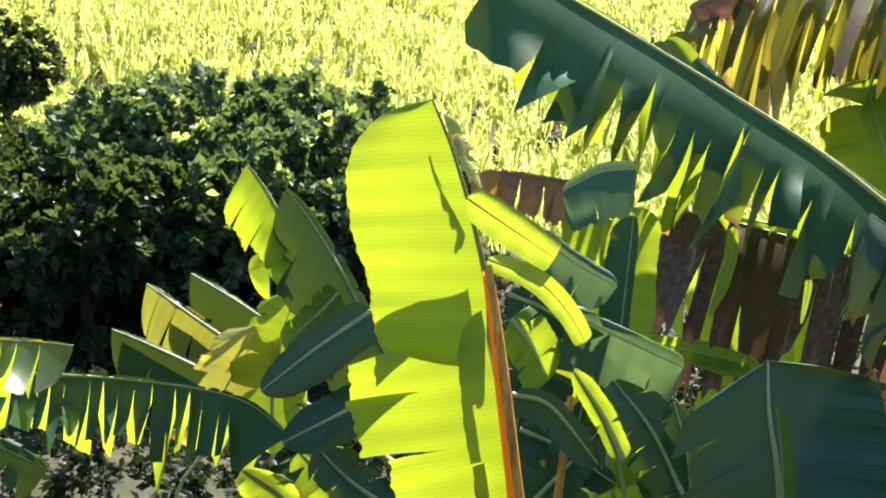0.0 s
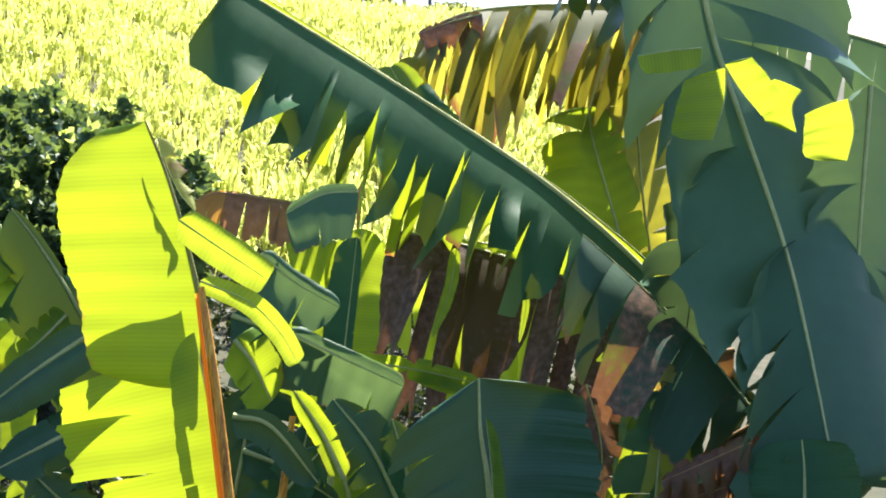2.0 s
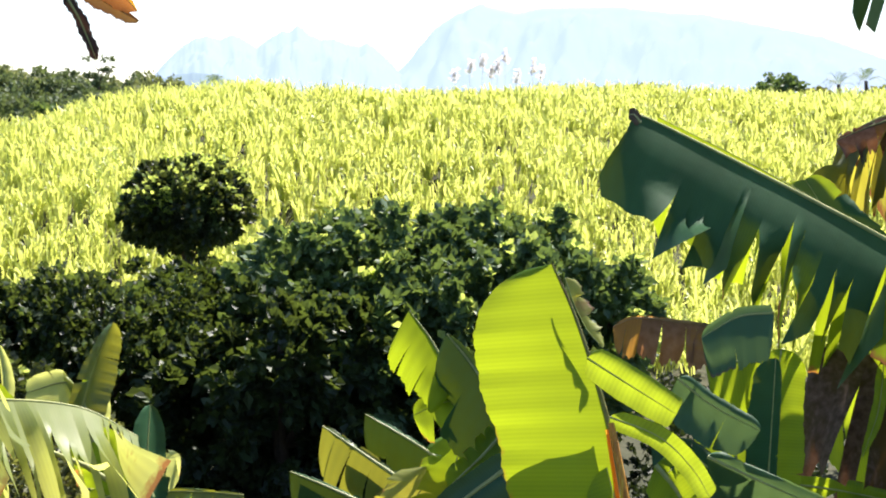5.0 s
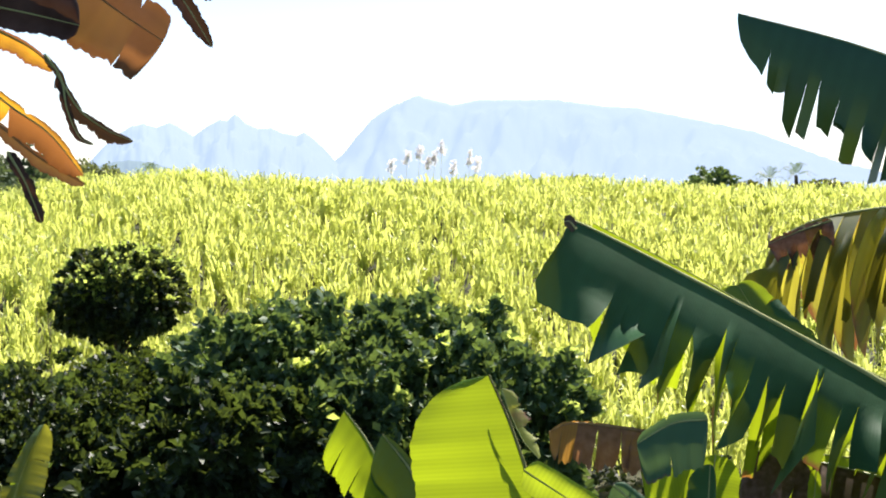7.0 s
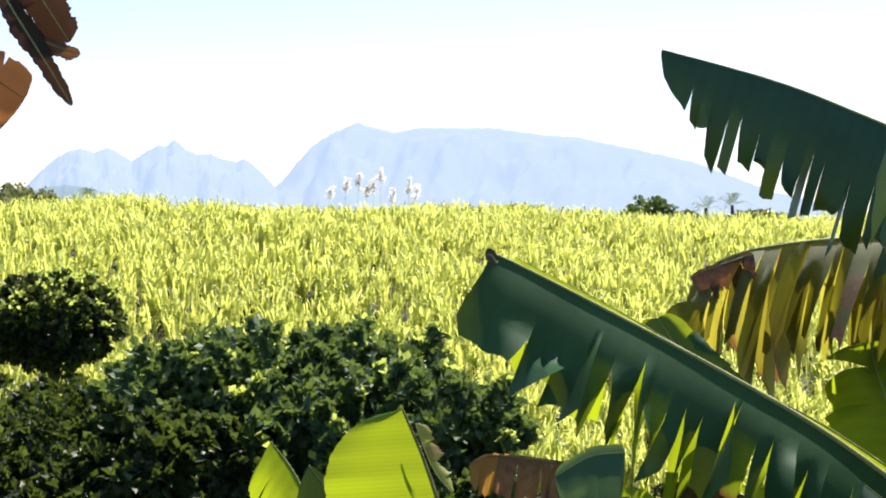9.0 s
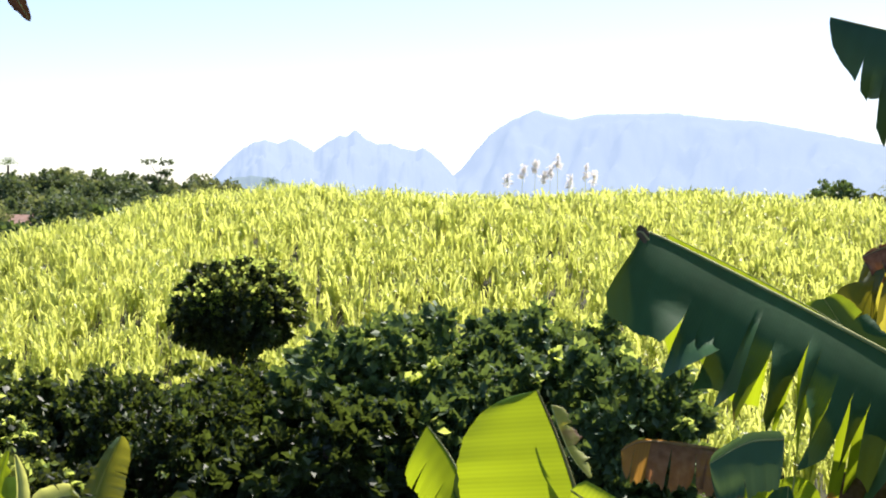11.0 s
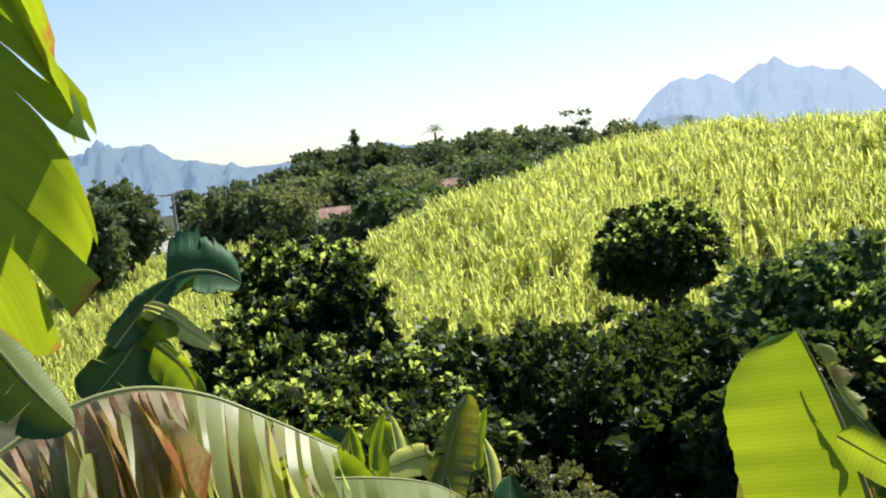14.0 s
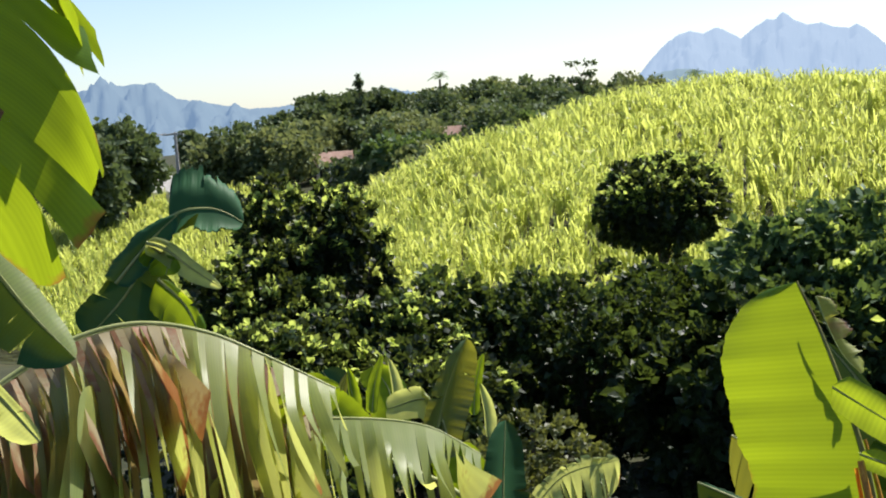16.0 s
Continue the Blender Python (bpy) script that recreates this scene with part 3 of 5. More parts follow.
# front margin in the dark copy, painting the shaded edge of the field
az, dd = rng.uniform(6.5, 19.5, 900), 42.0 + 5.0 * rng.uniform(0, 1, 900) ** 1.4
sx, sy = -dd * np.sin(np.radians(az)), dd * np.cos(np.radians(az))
cane_field("cane_margin", np.stack([sx, sy, ground_z(sx, sy)], 1), 1.7, rng, "lower cane and tall grass at the field's foot, shade painted dark green", 15, cane_foot_leaf)
sx, sy = rng.uniform(-80, -28, 7000), rng.uniform(55, 112, 7000)
az = np.degrees(np.arctan2(-sx, sy))
keep = (az > 23.5) & (az < 36) & (np.hypot(sx, sy) > 72)
sx, sy = sx[keep], sy[keep]
cane_field("sugarcane_patch", np.stack([sx, sy, ground_z(sx, sy)], 1), 2.2, rng, "pale green sugarcane patch beyond the trees", 9)


# ---- the hill behind: woods, palms, houses, pole ----
rng = np.random.default_rng(31)
wood_p, wood_o = [], []


def wood_tree(az, d, h, w):
    """One far tree's foliage: a few lobes."""
    x, y, _ = polar(az, d)
    g = float(ground_z(x, y))
    lobes = [(x + rng.normal(0, 0.35 * w), y + rng.normal(0, 0.35 * w), g + h * rng.uniform(0.45, 0.82), w * rng.uniform(0.4, 0.65), w * 0.5, h * rng.uniform(0.2, 0.32)) for _k in range(5)]
    P, O = crown_points(lobes, 1.1, rng, 0.1)
    wood_p.append(P)
    wood_o.append(O)


for _ in range(330):
    az, d = rng.uniform(7.5, 25.5), rng.uniform(128, 235)
    if (az < 12 and d < 150) or (20.2 < az < 22.2 and d < 140) or (15.4 < az < 17.4 and d < 156):
        continue
    wood_tree(az, d, rng.uniform(2.5, 5.5), rng.uniform(1.6, 3.2))
for _ in range(80):
    wood_tree(rng.uniform(23, 46), rng.uniform(150, 220), rng.uniform(2, 3.8), rng.uniform(2, 3.5))
for _ in range(9):
    wood_tree(rng.uniform(17.2, 20.2), rng.uniform(114, 127), rng.uniform(3.0, 4.6), rng.uniform(2.2, 3.2))
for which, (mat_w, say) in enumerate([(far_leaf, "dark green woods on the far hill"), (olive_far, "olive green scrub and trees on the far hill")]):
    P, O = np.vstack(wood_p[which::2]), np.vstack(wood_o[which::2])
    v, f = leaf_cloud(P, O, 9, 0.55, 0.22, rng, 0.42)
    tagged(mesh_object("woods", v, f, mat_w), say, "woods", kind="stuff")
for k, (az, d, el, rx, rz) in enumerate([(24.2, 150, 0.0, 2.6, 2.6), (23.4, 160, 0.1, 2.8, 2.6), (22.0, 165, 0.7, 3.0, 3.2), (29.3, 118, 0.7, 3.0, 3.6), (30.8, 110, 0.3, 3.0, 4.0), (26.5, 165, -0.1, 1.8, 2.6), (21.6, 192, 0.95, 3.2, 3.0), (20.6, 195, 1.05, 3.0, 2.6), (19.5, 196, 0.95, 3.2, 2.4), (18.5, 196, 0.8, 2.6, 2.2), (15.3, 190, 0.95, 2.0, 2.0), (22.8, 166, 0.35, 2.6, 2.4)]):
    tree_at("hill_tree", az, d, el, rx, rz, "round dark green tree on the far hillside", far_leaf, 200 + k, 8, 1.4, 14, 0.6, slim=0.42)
for k, (az, d, el, rx, rz) in enumerate([(18.4, 118, -0.75, 2.9, 2.3), (17.2, 119, -0.9, 2.2, 2.0), (14.6, 128, -0.6, 2.0, 1.8), (13.2, 132, -0.3, 2.2, 1.8), (21.9, 150, -0.6, 2.4, 2.4)]):
    tree_at("hill_tree", az, d, el, rx, rz, "round very dark tree below the hilltop houses", mango_leaf, 215 + k, 8, 1.4, 14, 0.6, slim=0.42)
tree_at("ridge_tree", -14.9, 112, 0.95, 1.7, 1.4, "small round dark tree on the cane ridge", mango_leaf, 230, 7, 3.0, 16, 0.34)
tree_at("ridge_shrub", -16.3, 113, 0.45, 1.5, 0.9, "low dark shrub on the cane ridge", olive_leaf, 231, 6, 2.5, 14, 0.34, category="shrub")
tree_at("ridge_shrub", -19.2, 112, 0.5, 2.2, 1.0, "low dark shrub on the cane ridge", olive_leaf, 232, 6, 2.5, 14, 0.34, category="shrub")
tree_at("ridge_shrub", -9.9, 112, 0.55, 0.8, 0.6, "low dark shrub on the cane ridge", olive_leaf, 233, 5, 2.5, 14, 0.3, category="shrub")


def feather_palm(name, az, d, el_top, crown, label, seed, fronds=15, bare=False):
    """Slender trunk with arching feathered fronds."""
    x, y, z = polar(az, d, el_top)
    rg = np.random.default_rng(seed)
    g = float(ground_z(x, y)) - 0.1
    root = tagged(new(name), label, "palm")
    root.location = (x, y, g)
    h = z - g - crown * 0.45
    pts, _ = spline([(0, 0, -0.1), (0.1, 0, h * 0.5), (0, 0, h)], 10)
    v, f = tube(pts, np.linspace(0.22, 0.13, 10), 8)
    mesh_object("trunk", v, f, bark, root, smooth=True)
    for k in range(fronds):
        a, e = 2 * math.pi * k / fronds + rg.uniform(-0.2, 0.2), rg.uniform(0.1, 1.2)
        dv = np.array([math.cos(a) * math.cos(e), math.sin(a) * math.cos(e), math.sin(e)])
        rib, _ = spline([(0, 0, h), np.array([0, 0, h]) + dv * crown * 0.6, np.array([0, 0, h]) + dv * crown * np.array([1, 1, 0.75]) - np.array([0, 0, 0.25 * crown * math.cos(e)])], 14)
        side = unit(np.cross(np.gradient(rib, axis=0), [0, 0, 1.0]))
        V, F = [], []
        for i in range(2, 14):
            for sg in (-1, 1):
                b0 = len(V)
                L = crown * 0.26 * math.sin(math.pi * (i + 1) / 16)
                along = rib[i] - rib[i - 1]
                V += [rib[i], rib[i] + along * 0.55, rib[i] + side[i] * sg * L + along * 0.9 - np.array([0, 0, 0.3 * L])]
                F.append((b0, b0 + 1, b0 + 2))
        mesh_object("frond", V, F, mango_leaf, root)
    return root


feather_palm("palm_tree", 16.8, 182, 1.42, 1.7, "tall palm on the far hilltop", 41)
feather_palm("palm_tree", 6.9, 150, 0.75, 1.7, "palm behind the cane ridge", 42)
feather_palm("palm_tree", -17.2, 113, 0.85, 1.5, "small palm on the cane ridge", 43, 11)
feather_palm("palm_tree", -18.2, 114, 1.0, 1.6, "small palm on the cane ridge", 44, 11)


def fir_tree(name, az, d, el_top, w, label, seed, open_crown=False):
    """A pointed conifer, or a sparse one with bare upper limbs."""
    x, y, z = polar(az, d, el_top)
    rg = np.random.default_rng(seed)
    g = float(ground_z(x, y)) - 0.1
    root = tagged(new(name), label, "tree")
    root.location = (x, y, g)
    h = z - g
    pts, _ = spline([(0, 0, -0.1), (0.05, 0, h * 0.5), (0, 0, h)], 10)
    v, f = tube(pts, np.linspace(0.18, 0.03, 10), 7)
    mesh_object("trunk", v, f, bark, root, smooth=True)
    P = []
    for k in range(22 if not open_crown else 15):
        t = rg.uniform(0.2, 1.0)
        a = rg.uniform(0, 6.28)
        L = w * ((1.12 - t) if not open_crown else rg.uniform(0.5, 1.0))
        end = np.array([math.cos(a) * L, math.sin(a) * L, h * t + (0.25 if not open_crown else 0.9) * L])
        lv, lf = tube([np.array([0, 0, h * t - 0.1]), end * [0.5, 0.5, 1] - np.array([0, 0, 0.1]), end], np.linspace(0.05, 0.015, 3), 5)
        mesh_object("limb", lv, lf, bark, root)
        for q in np.linspace(0.3, 1.0, 5):
            P.append(end * [q, q, 1] + rg.normal(0, 0.12, 3))
    P = np.array(P)
    v, f = leaf_cloud(P, unit(rg.normal(0, 1, P.shape)), 12 if not open_crown else 15, 0.4, 0.1, rg, 0.3)
    mesh_object("crown", v, f, far_leaf, root)
    return root


fir_tree("fir_tree", 20.0, 188, 1.6, 1.9, "dark pointed conifer on the far hilltop", 51)
fir_tree("sparse_tree", 11.25, 186, 0.95, 2.0, "sparse tree with bare limbs on the hill", 52, True)
fir_tree("sparse_tree", 15.2, 188, 0.85, 1.6, "sparse tree with bare limbs on the hill", 53, True)


def house(az, d, el_eave, turn, w, dep, wall_h, label, roof_mat, windows=2):
    """Walled house with a gabled overhanging roof, door and windows."""
    x, y, z = polar(az, d, el_eave)
    root = tagged(new("house"), label, "house", "houses on the hillside")
    root.matrix_world = pose(x, y, z - wall_h, 0, 0, turn)
    foot = float(ground_z(x, y)) - (z - wall_h) - 0.6
    bm = bmesh.new()
    bmesh.ops.create_cube(bm, size=1, matrix=Matrix.Translation((0, 0, (wall_h + foot) / 2)) @ Matrix.Diagonal((w, dep, wall_h - foot, 1)))
    part("wall", bm, white_wall, root)
    bm = bmesh.new()
    ow, od, rise = w / 2 + 0.5, dep / 2 + 0.6, 0.28 * dep
    vs = [bm.verts.new(c) for c in [(-ow, -od, wall_h - 0.15), (ow, -od, wall_h - 0.15), (ow, 0, wall_h + rise), (-ow, 0, wall_h + rise), (-ow, od, wall_h - 0.15), (ow, od, wall_h - 0.15)]]
    bm.faces.new(vs[:4])
    bm.faces.new([vs[3], vs[2], vs[5], vs[4]])
    bmesh.ops.solidify(bm, geom=bm.faces[:], thickness=0.14)
    part("roof", bm, roof_mat, root)
    for k in range(windows):
        cx = w * ((k + 0.5) / windows - 0.5)
        bm = bmesh.new()
        bmesh.ops.create_cube(bm, size=1, matrix=Matrix.Translation((cx, -dep / 2 - 0.01, wall_h * 0.6)) @ Matrix.Diagonal((0.9, 0.08, 1.0, 1)))
        win = part("window", bm, dark_opening, root)
        bm = bmesh.new()
        bmesh.ops.create_cube(bm, size=1, matrix=Matrix.Translation((cx, -dep / 2 - 0.04, wall_h * 0.6 - 0.56)) @ Matrix.Diagonal((1.1, 0.16, 0.1, 1)))
        part("sill", bm, white_wall, win)
    return root


house(21.2, 136, -1.7, 20, 3.0, 3.0, 2.6, "small white house with a pale red roof among trees", red_tiles)
house(16.4, 152, -1.0, -15, 2.6, 3.0, 2.6, "house with a faded pink tiled roof on the hill", red_tiles)
house(28.1, 130, -2.3, 10, 3.6, 4.0, 2.4, "small white house beyond the cane patch", white_wall)
house(27.0, 131, -2.45, -10, 2.4, 3.0, 2.2, "small white shed beyond the cane patch", white_wall, 1)
house(24.6, 150, -1.25, 25, 2.6, 3.0, 2.2, "small pale house among trees", white_wall, 1)

# utility pole with its wires
px, py, pz = polar(27.2, 140, -0.15)
pole_root = tagged(new("utility_pole"), "grey concrete utility pole with a crossarm", "pole")
pg = float(ground_z(px, py))
pole_root.location = (px, py, pg - 0.2)
v, f = tube([(0, 0, 0), (0, 0, (pz - pg) / 2), (0, 0, pz - pg + 0.2)], [0.2, 0.17, 0.13], 10)
mesh_object("post", v, f, pole_grey, pole_root, smooth=True)
bm = bmesh.new()
bmesh.ops.create_cube(bm, size=1, matrix=Matrix.Translation((-0.2, 0, pz - pg)) @ Matrix.Diagonal((2.2, 0.14, 0.14, 1)))
part("crossarm", bm, pole_grey, pole_root)
for k in (-1.0, 0.6):
    wv, _ = spline([(k, 0, pz - pg + 0.15), (-7, -6, pz - pg - 0.35), (-15, -13, pz - pg + 0.1)], 16)
    v, f = tube(wv, np.full(16, 0.03), 5)
    mesh_object("wire", v, f, pole_grey, pole_root)

# flowering canes on the crest
for k, (az, el) in enumerate([(-2.4, 1.0), (-3.0, 1.35), (-3.5, 1.55), (-4.1, 1.35), (-4.4, 1.8), (-4.8, 1.0), (-5.5, 1.4), (-5.8, 1.15), (-3.8, 1.15)]):
    x, y, z = polar(az, 92, el)
    rg = np.random.default_rng(300 + k)
    g = float(ground_z(x, y))
    root = tagged(new("cane_flower"), "tall cane with a pale feathery flower plume", "cane flower", "flowering canes on the crest")
    root.location = (x, y, g)
    h = z - g
    lean = rg.normal(0.12, 0.08)
    stem, _ = spline([(0, 0, 0), (0.02, 0, h * 0.6), (lean, 0, h)], 8)
    v, f = tube(stem, np.linspace(0.025, 0.008, 8), 5)
    mesh_object("stalk", v, f, cane_leaf, root)
    t = rg.uniform(0, 1, 34)
    P = np.stack([lean * t + rg.normal(0, 0.10, 34) * (1 - 0.7 * t), rg.normal(0, 0.10, 34), h - 0.75 + 0.8 * t], 1)
    v, f = leaf_cloud(P, unit(rg.normal(0, 0.3, P.shape) + [0.3, 0, 0.7]), 4, 0.24, 0.04, rg, 0.16)
    mesh_object("plume", v, f, plume_fluff, root)

# ---- banana plants ----
def banana_plant(foot, label):
    """An empty at the foot of the plant with a sheathed stem; leaves join it."""
    x, y, z = foot
    g = float(ground_z(x, y))
    root = tagged(new("banana_plant"), label, "banana plant", "banana plants on the slope")
    root.location = (x, y, g)
    h = max(0.5, z - g)
    root["stem"] = h
    pts, _ = spline([(0, 0, -0.15), (0.02, 0.01, h * 0.5), (0, 0, h)], 10)
    v, f = tube(pts, np.r_[np.linspace(0.13, 0.075, 8), 0.055, 0.01], 12)
    mesh_object("pseudostem", v, f, stem_skin, root, smooth=True)
    return root


def width_at(s, tip):
    """Blade width along the rib: quick shoulder at the base, blunt rounded tip."""
    base = np.clip(s / 0.07, 0, 1) ** 0.5
    t = np.clip((s - (1 - tip)) / tip, 0, 1)
    return base * np.sqrt(np.clip(1 - t**2.2, 0, 1)) * (0.86 + 0.14 * np.sin(np.pi * np.clip(s, 0, 1)))


def banana_leaf(plant, rib, a, b, mat, tears=4, droop=0.2, gap=0.1, seed=1, tip=0.2, rib_r=0.009, label="", span=(0.0, 1.0), deep=0.6, square=0.45, cup=0.10, ragged=0.025, rib_mat=None, stalk=True, twist=0.3):
    """rib: points from the stalk's end to the tip. a, b: reach of each half blade from the rib (or None).
    The halves are torn within span into strips that part, sag, shorten and turn by chance; deep: how far in the tears run."""
    rng = np.random.default_rng(seed)
    org = np.array(plant.location)
    n = 60
    pts, length = spline(np.array(rib) - org, n)
    tan = unit(np.gradient(pts, axis=0))
    V, F, U = [], [], []
    nv = 11
    count = 0

    def at(s):
        k = np.clip(s, 0, 1) * (n - 1)
        i = np.minimum(k.astype(int), n - 2)
        w = (k - i)[:, None]
        return pts[i] * (1 - w) + pts[i + 1] * w, unit(tan[i] * (1 - w) + tan[i + 1] * w)

    for reach in (a, b):
        if reach is None:
            continue
        reach = np.array(reach, float)
        full = np.linalg.norm(reach)
        way = reach / full
        inner = (np.arange(1, tears) + rng.uniform(-0.42, 0.42, max(0, tears - 1))) / max(1, tears)
        cuts = np.sort(np.r_[0, 1, span[0] + (span[1] - span[0]) * inner])
        ph = rng.uniform(0, 6.28, 4)
        for c0, c1 in zip(cuts[:-1], cuts[1:]):
            if c1 - c0 < 0.004:
                continue
            nu = max(4, int((c1 - c0) * 70))
            s = np.linspace(c0, c1, nu)
            mid = 0.5 * (c0 + c1)
            many = tears > 2
            more = droop * rng.uniform(-0.5, 0.7) if many else 0.0
            cutl = rng.uniform(0.80, 1.10) if many else 1.0
            pinch = gap * rng.uniform(0.1, 1.7)
            v0 = np.clip(1 - deep * rng.uniform(0.5, 1.5), 0.02, 0.92)
            skew = rng.normal(0, 0.12) if many else 0.0
            turn = rng.normal(0, twist) if many else rng.normal(0, 0.03)
            swing = rng.normal(0, 0.09) if many else 0.0
            curl = rng.normal(0.0, 0.10)
            off = count
            rows_v = []
            for q in range(nv):
                vq = q / (nv - 1)
                tv = min(1.0, max(0.0, (vq - v0) / (1 - v0)))
                ss = mid + (s - mid) * (1 - min(0.9, pinch) * tv**1.2) + skew * tv * (c1 - c0)
                p, t = at(ss)
                jag = 1 + ragged * (np.sin(ss * 61 + ph[0]) * 0.6 + np.sin(ss * 143 + ph[1]) * 0.5 + np.sin(ss * 17 + ph[2])) * vq
                w = (width_at(ss, tip) * jag)[:, None] * full * (1 + (cutl - 1) * tv)
                d = unit(way - t * (t @ way)[:, None] * square)
                nrm = unit(np.cross(t, d))
                rel = ((ss - mid) / max(1e-6, c1 - c0))[:, None]
                fold = nrm * (cup * np.sin(vq * 3.0) + (turn * rel + swing + curl * tv) * tv + 0.013 * np.sin(ss * 23 + ph[3])[:, None] * vq)
                fall = droop * vq**1.6 + more * tv**1.6
                rows_v.append(p + w * (d * vq * (1 - 0.25 * fall) + fold * 0.9 + np.array([0, 0, -1.0]) * fall * vq))
            grid = np.stack(rows_v, 1)
            V.append(grid.reshape(-1, 3))
            count += nu * nv
            uu = np.repeat(s[:, None] * length, nv, 1)
            kind_no = rng.integers(0, 10) if (c1 - c0) * length < 0.16 else rng.integers(0, 6)
            vv = np.repeat(np.linspace(0.002, 0.998, nv)[None], nu, 0) + kind_no
            U.append(np.stack([uu, vv], -1).reshape(-1, 2))
            i, j = np.meshgrid(np.arange(nu - 1), np.arange(nv - 1), indexing="ij")
            F.append((off + np.stack([i * nv + j, (i + 1) * nv + j, (i + 1) * nv + j + 1, i * nv + j + 1], -1)).reshape(-1, 4))
    leaf = mesh_object("leaf", np.vstack(V), np.vstack(F), mat, plant, np.vstack(U), smooth=True)
    if label:
        tagged(leaf, label)
    v, f = tube(pts, np.linspace(rib_r, rib_r * 0.25, n), 7)
    skin = rib_mat or (dead_rib_skin if mat == leaf_dead else rib_skin)
    mesh_object("midrib", v, f, skin, leaf, smooth=True)
    if stalk:
        # the stalk sweeps from the foot of the rib down into the crown of the stem
        h = plant["stem"]
        p0, t0 = pts[0], tan[0]
        reach_len = np.linalg.norm(p0 - np.array([0, 0, h]))
        sp, _ = spline([p0, p0 - t0 * reach_len * 0.3, p0 * 0.25 + np.array([0, 0, h * 0.75 - 0.1]) - t0 * reach_len * 0.15, (0, 0, h - 0.15)], 18)
        v, f = tube(sp, np.linspace(rib_r, rib_r * 1.8 + 0.012, 18), 7)
        mesh_object("petiole", v, f, skin, leaf, smooth=True)
    return leaf


def leaf_stalk(plant, points, r0, r1, mat=None):
    """A long bare stalk from the crown of the stem to leaves that hang far out."""
    pts, _ = spline(np.array(points) - np.array(plant.location), 24)
    v, f = tube(pts, np.linspace(r0, r1, 24), 7)
    mesh_object("petiole", v, f, mat or rib_skin, plant, smooth=True)



lit_plant = banana_plant((0.397, 2.23, -2.15), 'banana plant with one upright young sunlit leaf')
banana_leaf(lit_plant, [(0.347, 3.04, -0.988), (0.338, 3.07, -0.824), (0.301, 3.11, -0.668), (0.254, 3.14, -0.525), (0.206, 3.17, -0.414)], (-0.256, 0.143, -0.023), None, leaf_young, tears=1, droop=0.04, gap=0.0, seed=3, tip=0.36, rib_r=0.008, cup=0.1, square=0.1, ragged=0.012, stalk=False, rib_mat=stem_skin, label='bright yellow-green young leaf lit from behind')
banana_leaf(lit_plant, [(0.426, 3, -1.37), (0.396, 3.05, -1.14), (0.359, 3.11, -0.884), (0.327, 3.14, -0.737)], (-0.293, 0.174, -0.109), None, leaf_young, tears=4, span=(0.1, 0.95), deep=0.45, droop=0.06, gap=0.02, twist=0.12, seed=305, tip=0.03, rib_r=0.012, cup=0.12, square=0.0, ragged=0.02, rib_mat=orange_stem)
banana_leaf(lit_plant, [(0.395, 2.94, -1.31), (0.363, 2.99, -1.06), (0.318, 3.04, -0.855)], (-0.068, 0.027, -0.028), None, leaf_young, tears=2, droop=0.05, gap=0.05, seed=306, tip=0.3, rib_r=0.003, stalk=False)
banana_leaf(lit_plant, [(0.24, 3.21, -0.452), (0.259, 3.2, -0.507), (0.288, 3.18, -0.567), (0.324, 3.17, -0.608)], None, (0.035, 0.026, 0.005), leaf_old, tears=4, droop=0.1, gap=0.3, seed=307, tip=0.3, rib_r=0.002, ragged=0.1, stalk=False, label='browned curled margin')
banana_leaf(lit_plant, [(0.696, 4.14, -0.872), (0.793, 4.1, -0.946), (0.922, 4.04, -1.01)], (-0.053, 0.002, -0.095), (0.018, -0.001, 0.031), leaf_heavy, tears=2, droop=0.1, gap=0.05, seed=320, tip=0.2, cup=0.15, rib_r=0.004, stalk=False)
banana_leaf(lit_plant, [(0.755, 3.98, -1.07), (0.9, 3.92, -1.13), (1.08, 3.85, -1.2)], (-0.009, 0.081, -0.172), (0.018, 0, 0.037), leaf_heavy, tears=3, deep=0.4, droop=0.1, gap=0.05, seed=321, tip=0.12, cup=0.2, square=0.1, rib_r=0.006, stalk=False)
banana_leaf(lit_plant, [(0.553, 3.7, -1.24), (0.652, 3.66, -1.26), (0.778, 3.6, -1.4)], (-0.013, -0.006, -0.058), (0.019, -0.002, 0.029), leaf_shade, tears=2, droop=0.1, gap=0.05, seed=322, tip=0.4, stalk=False)
banana_leaf(lit_plant, [(0.84, 3.58, -1.38), (0.785, 3.62, -1.27), (0.707, 3.66, -1.16)], (-0.025, 0.005, -0.02), (0.028, -0.006, 0.02), leaf_young, tears=2, droop=0.05, gap=0.1, seed=323, tip=0.3, stalk=False)
banana_leaf(lit_plant, [(1.04, 3.59, -1.52), (0.942, 3.66, -1.33), (0.835, 3.72, -1.2)], (-0.09, 0.02, -0.06), (0.076, -0.019, 0.037), leaf_shade, tears=6, droop=0.15, gap=0.3, seed=324, tip=0.3)
banana_leaf(lit_plant, [(0.679, 3.91, -1.63), (0.777, 3.9, -1.51), (0.86, 3.89, -1.4)], (-0.063, 0.029, 0.043), (0.056, -0.026, -0.044), leaf_mature, tears=6, droop=0.15, gap=0.3, seed=325, tip=0.3)
banana_leaf(lit_plant, [(0.631, 4.12, -1.13), (0.688, 4.09, -1.2), (0.739, 4.05, -1.3)], (0.038, 0, 0.078), (-0.03, -0.003, -0.077), leaf_young, tears=3, droop=0.1, gap=0.1, seed=326, tip=0.2, stalk=False)
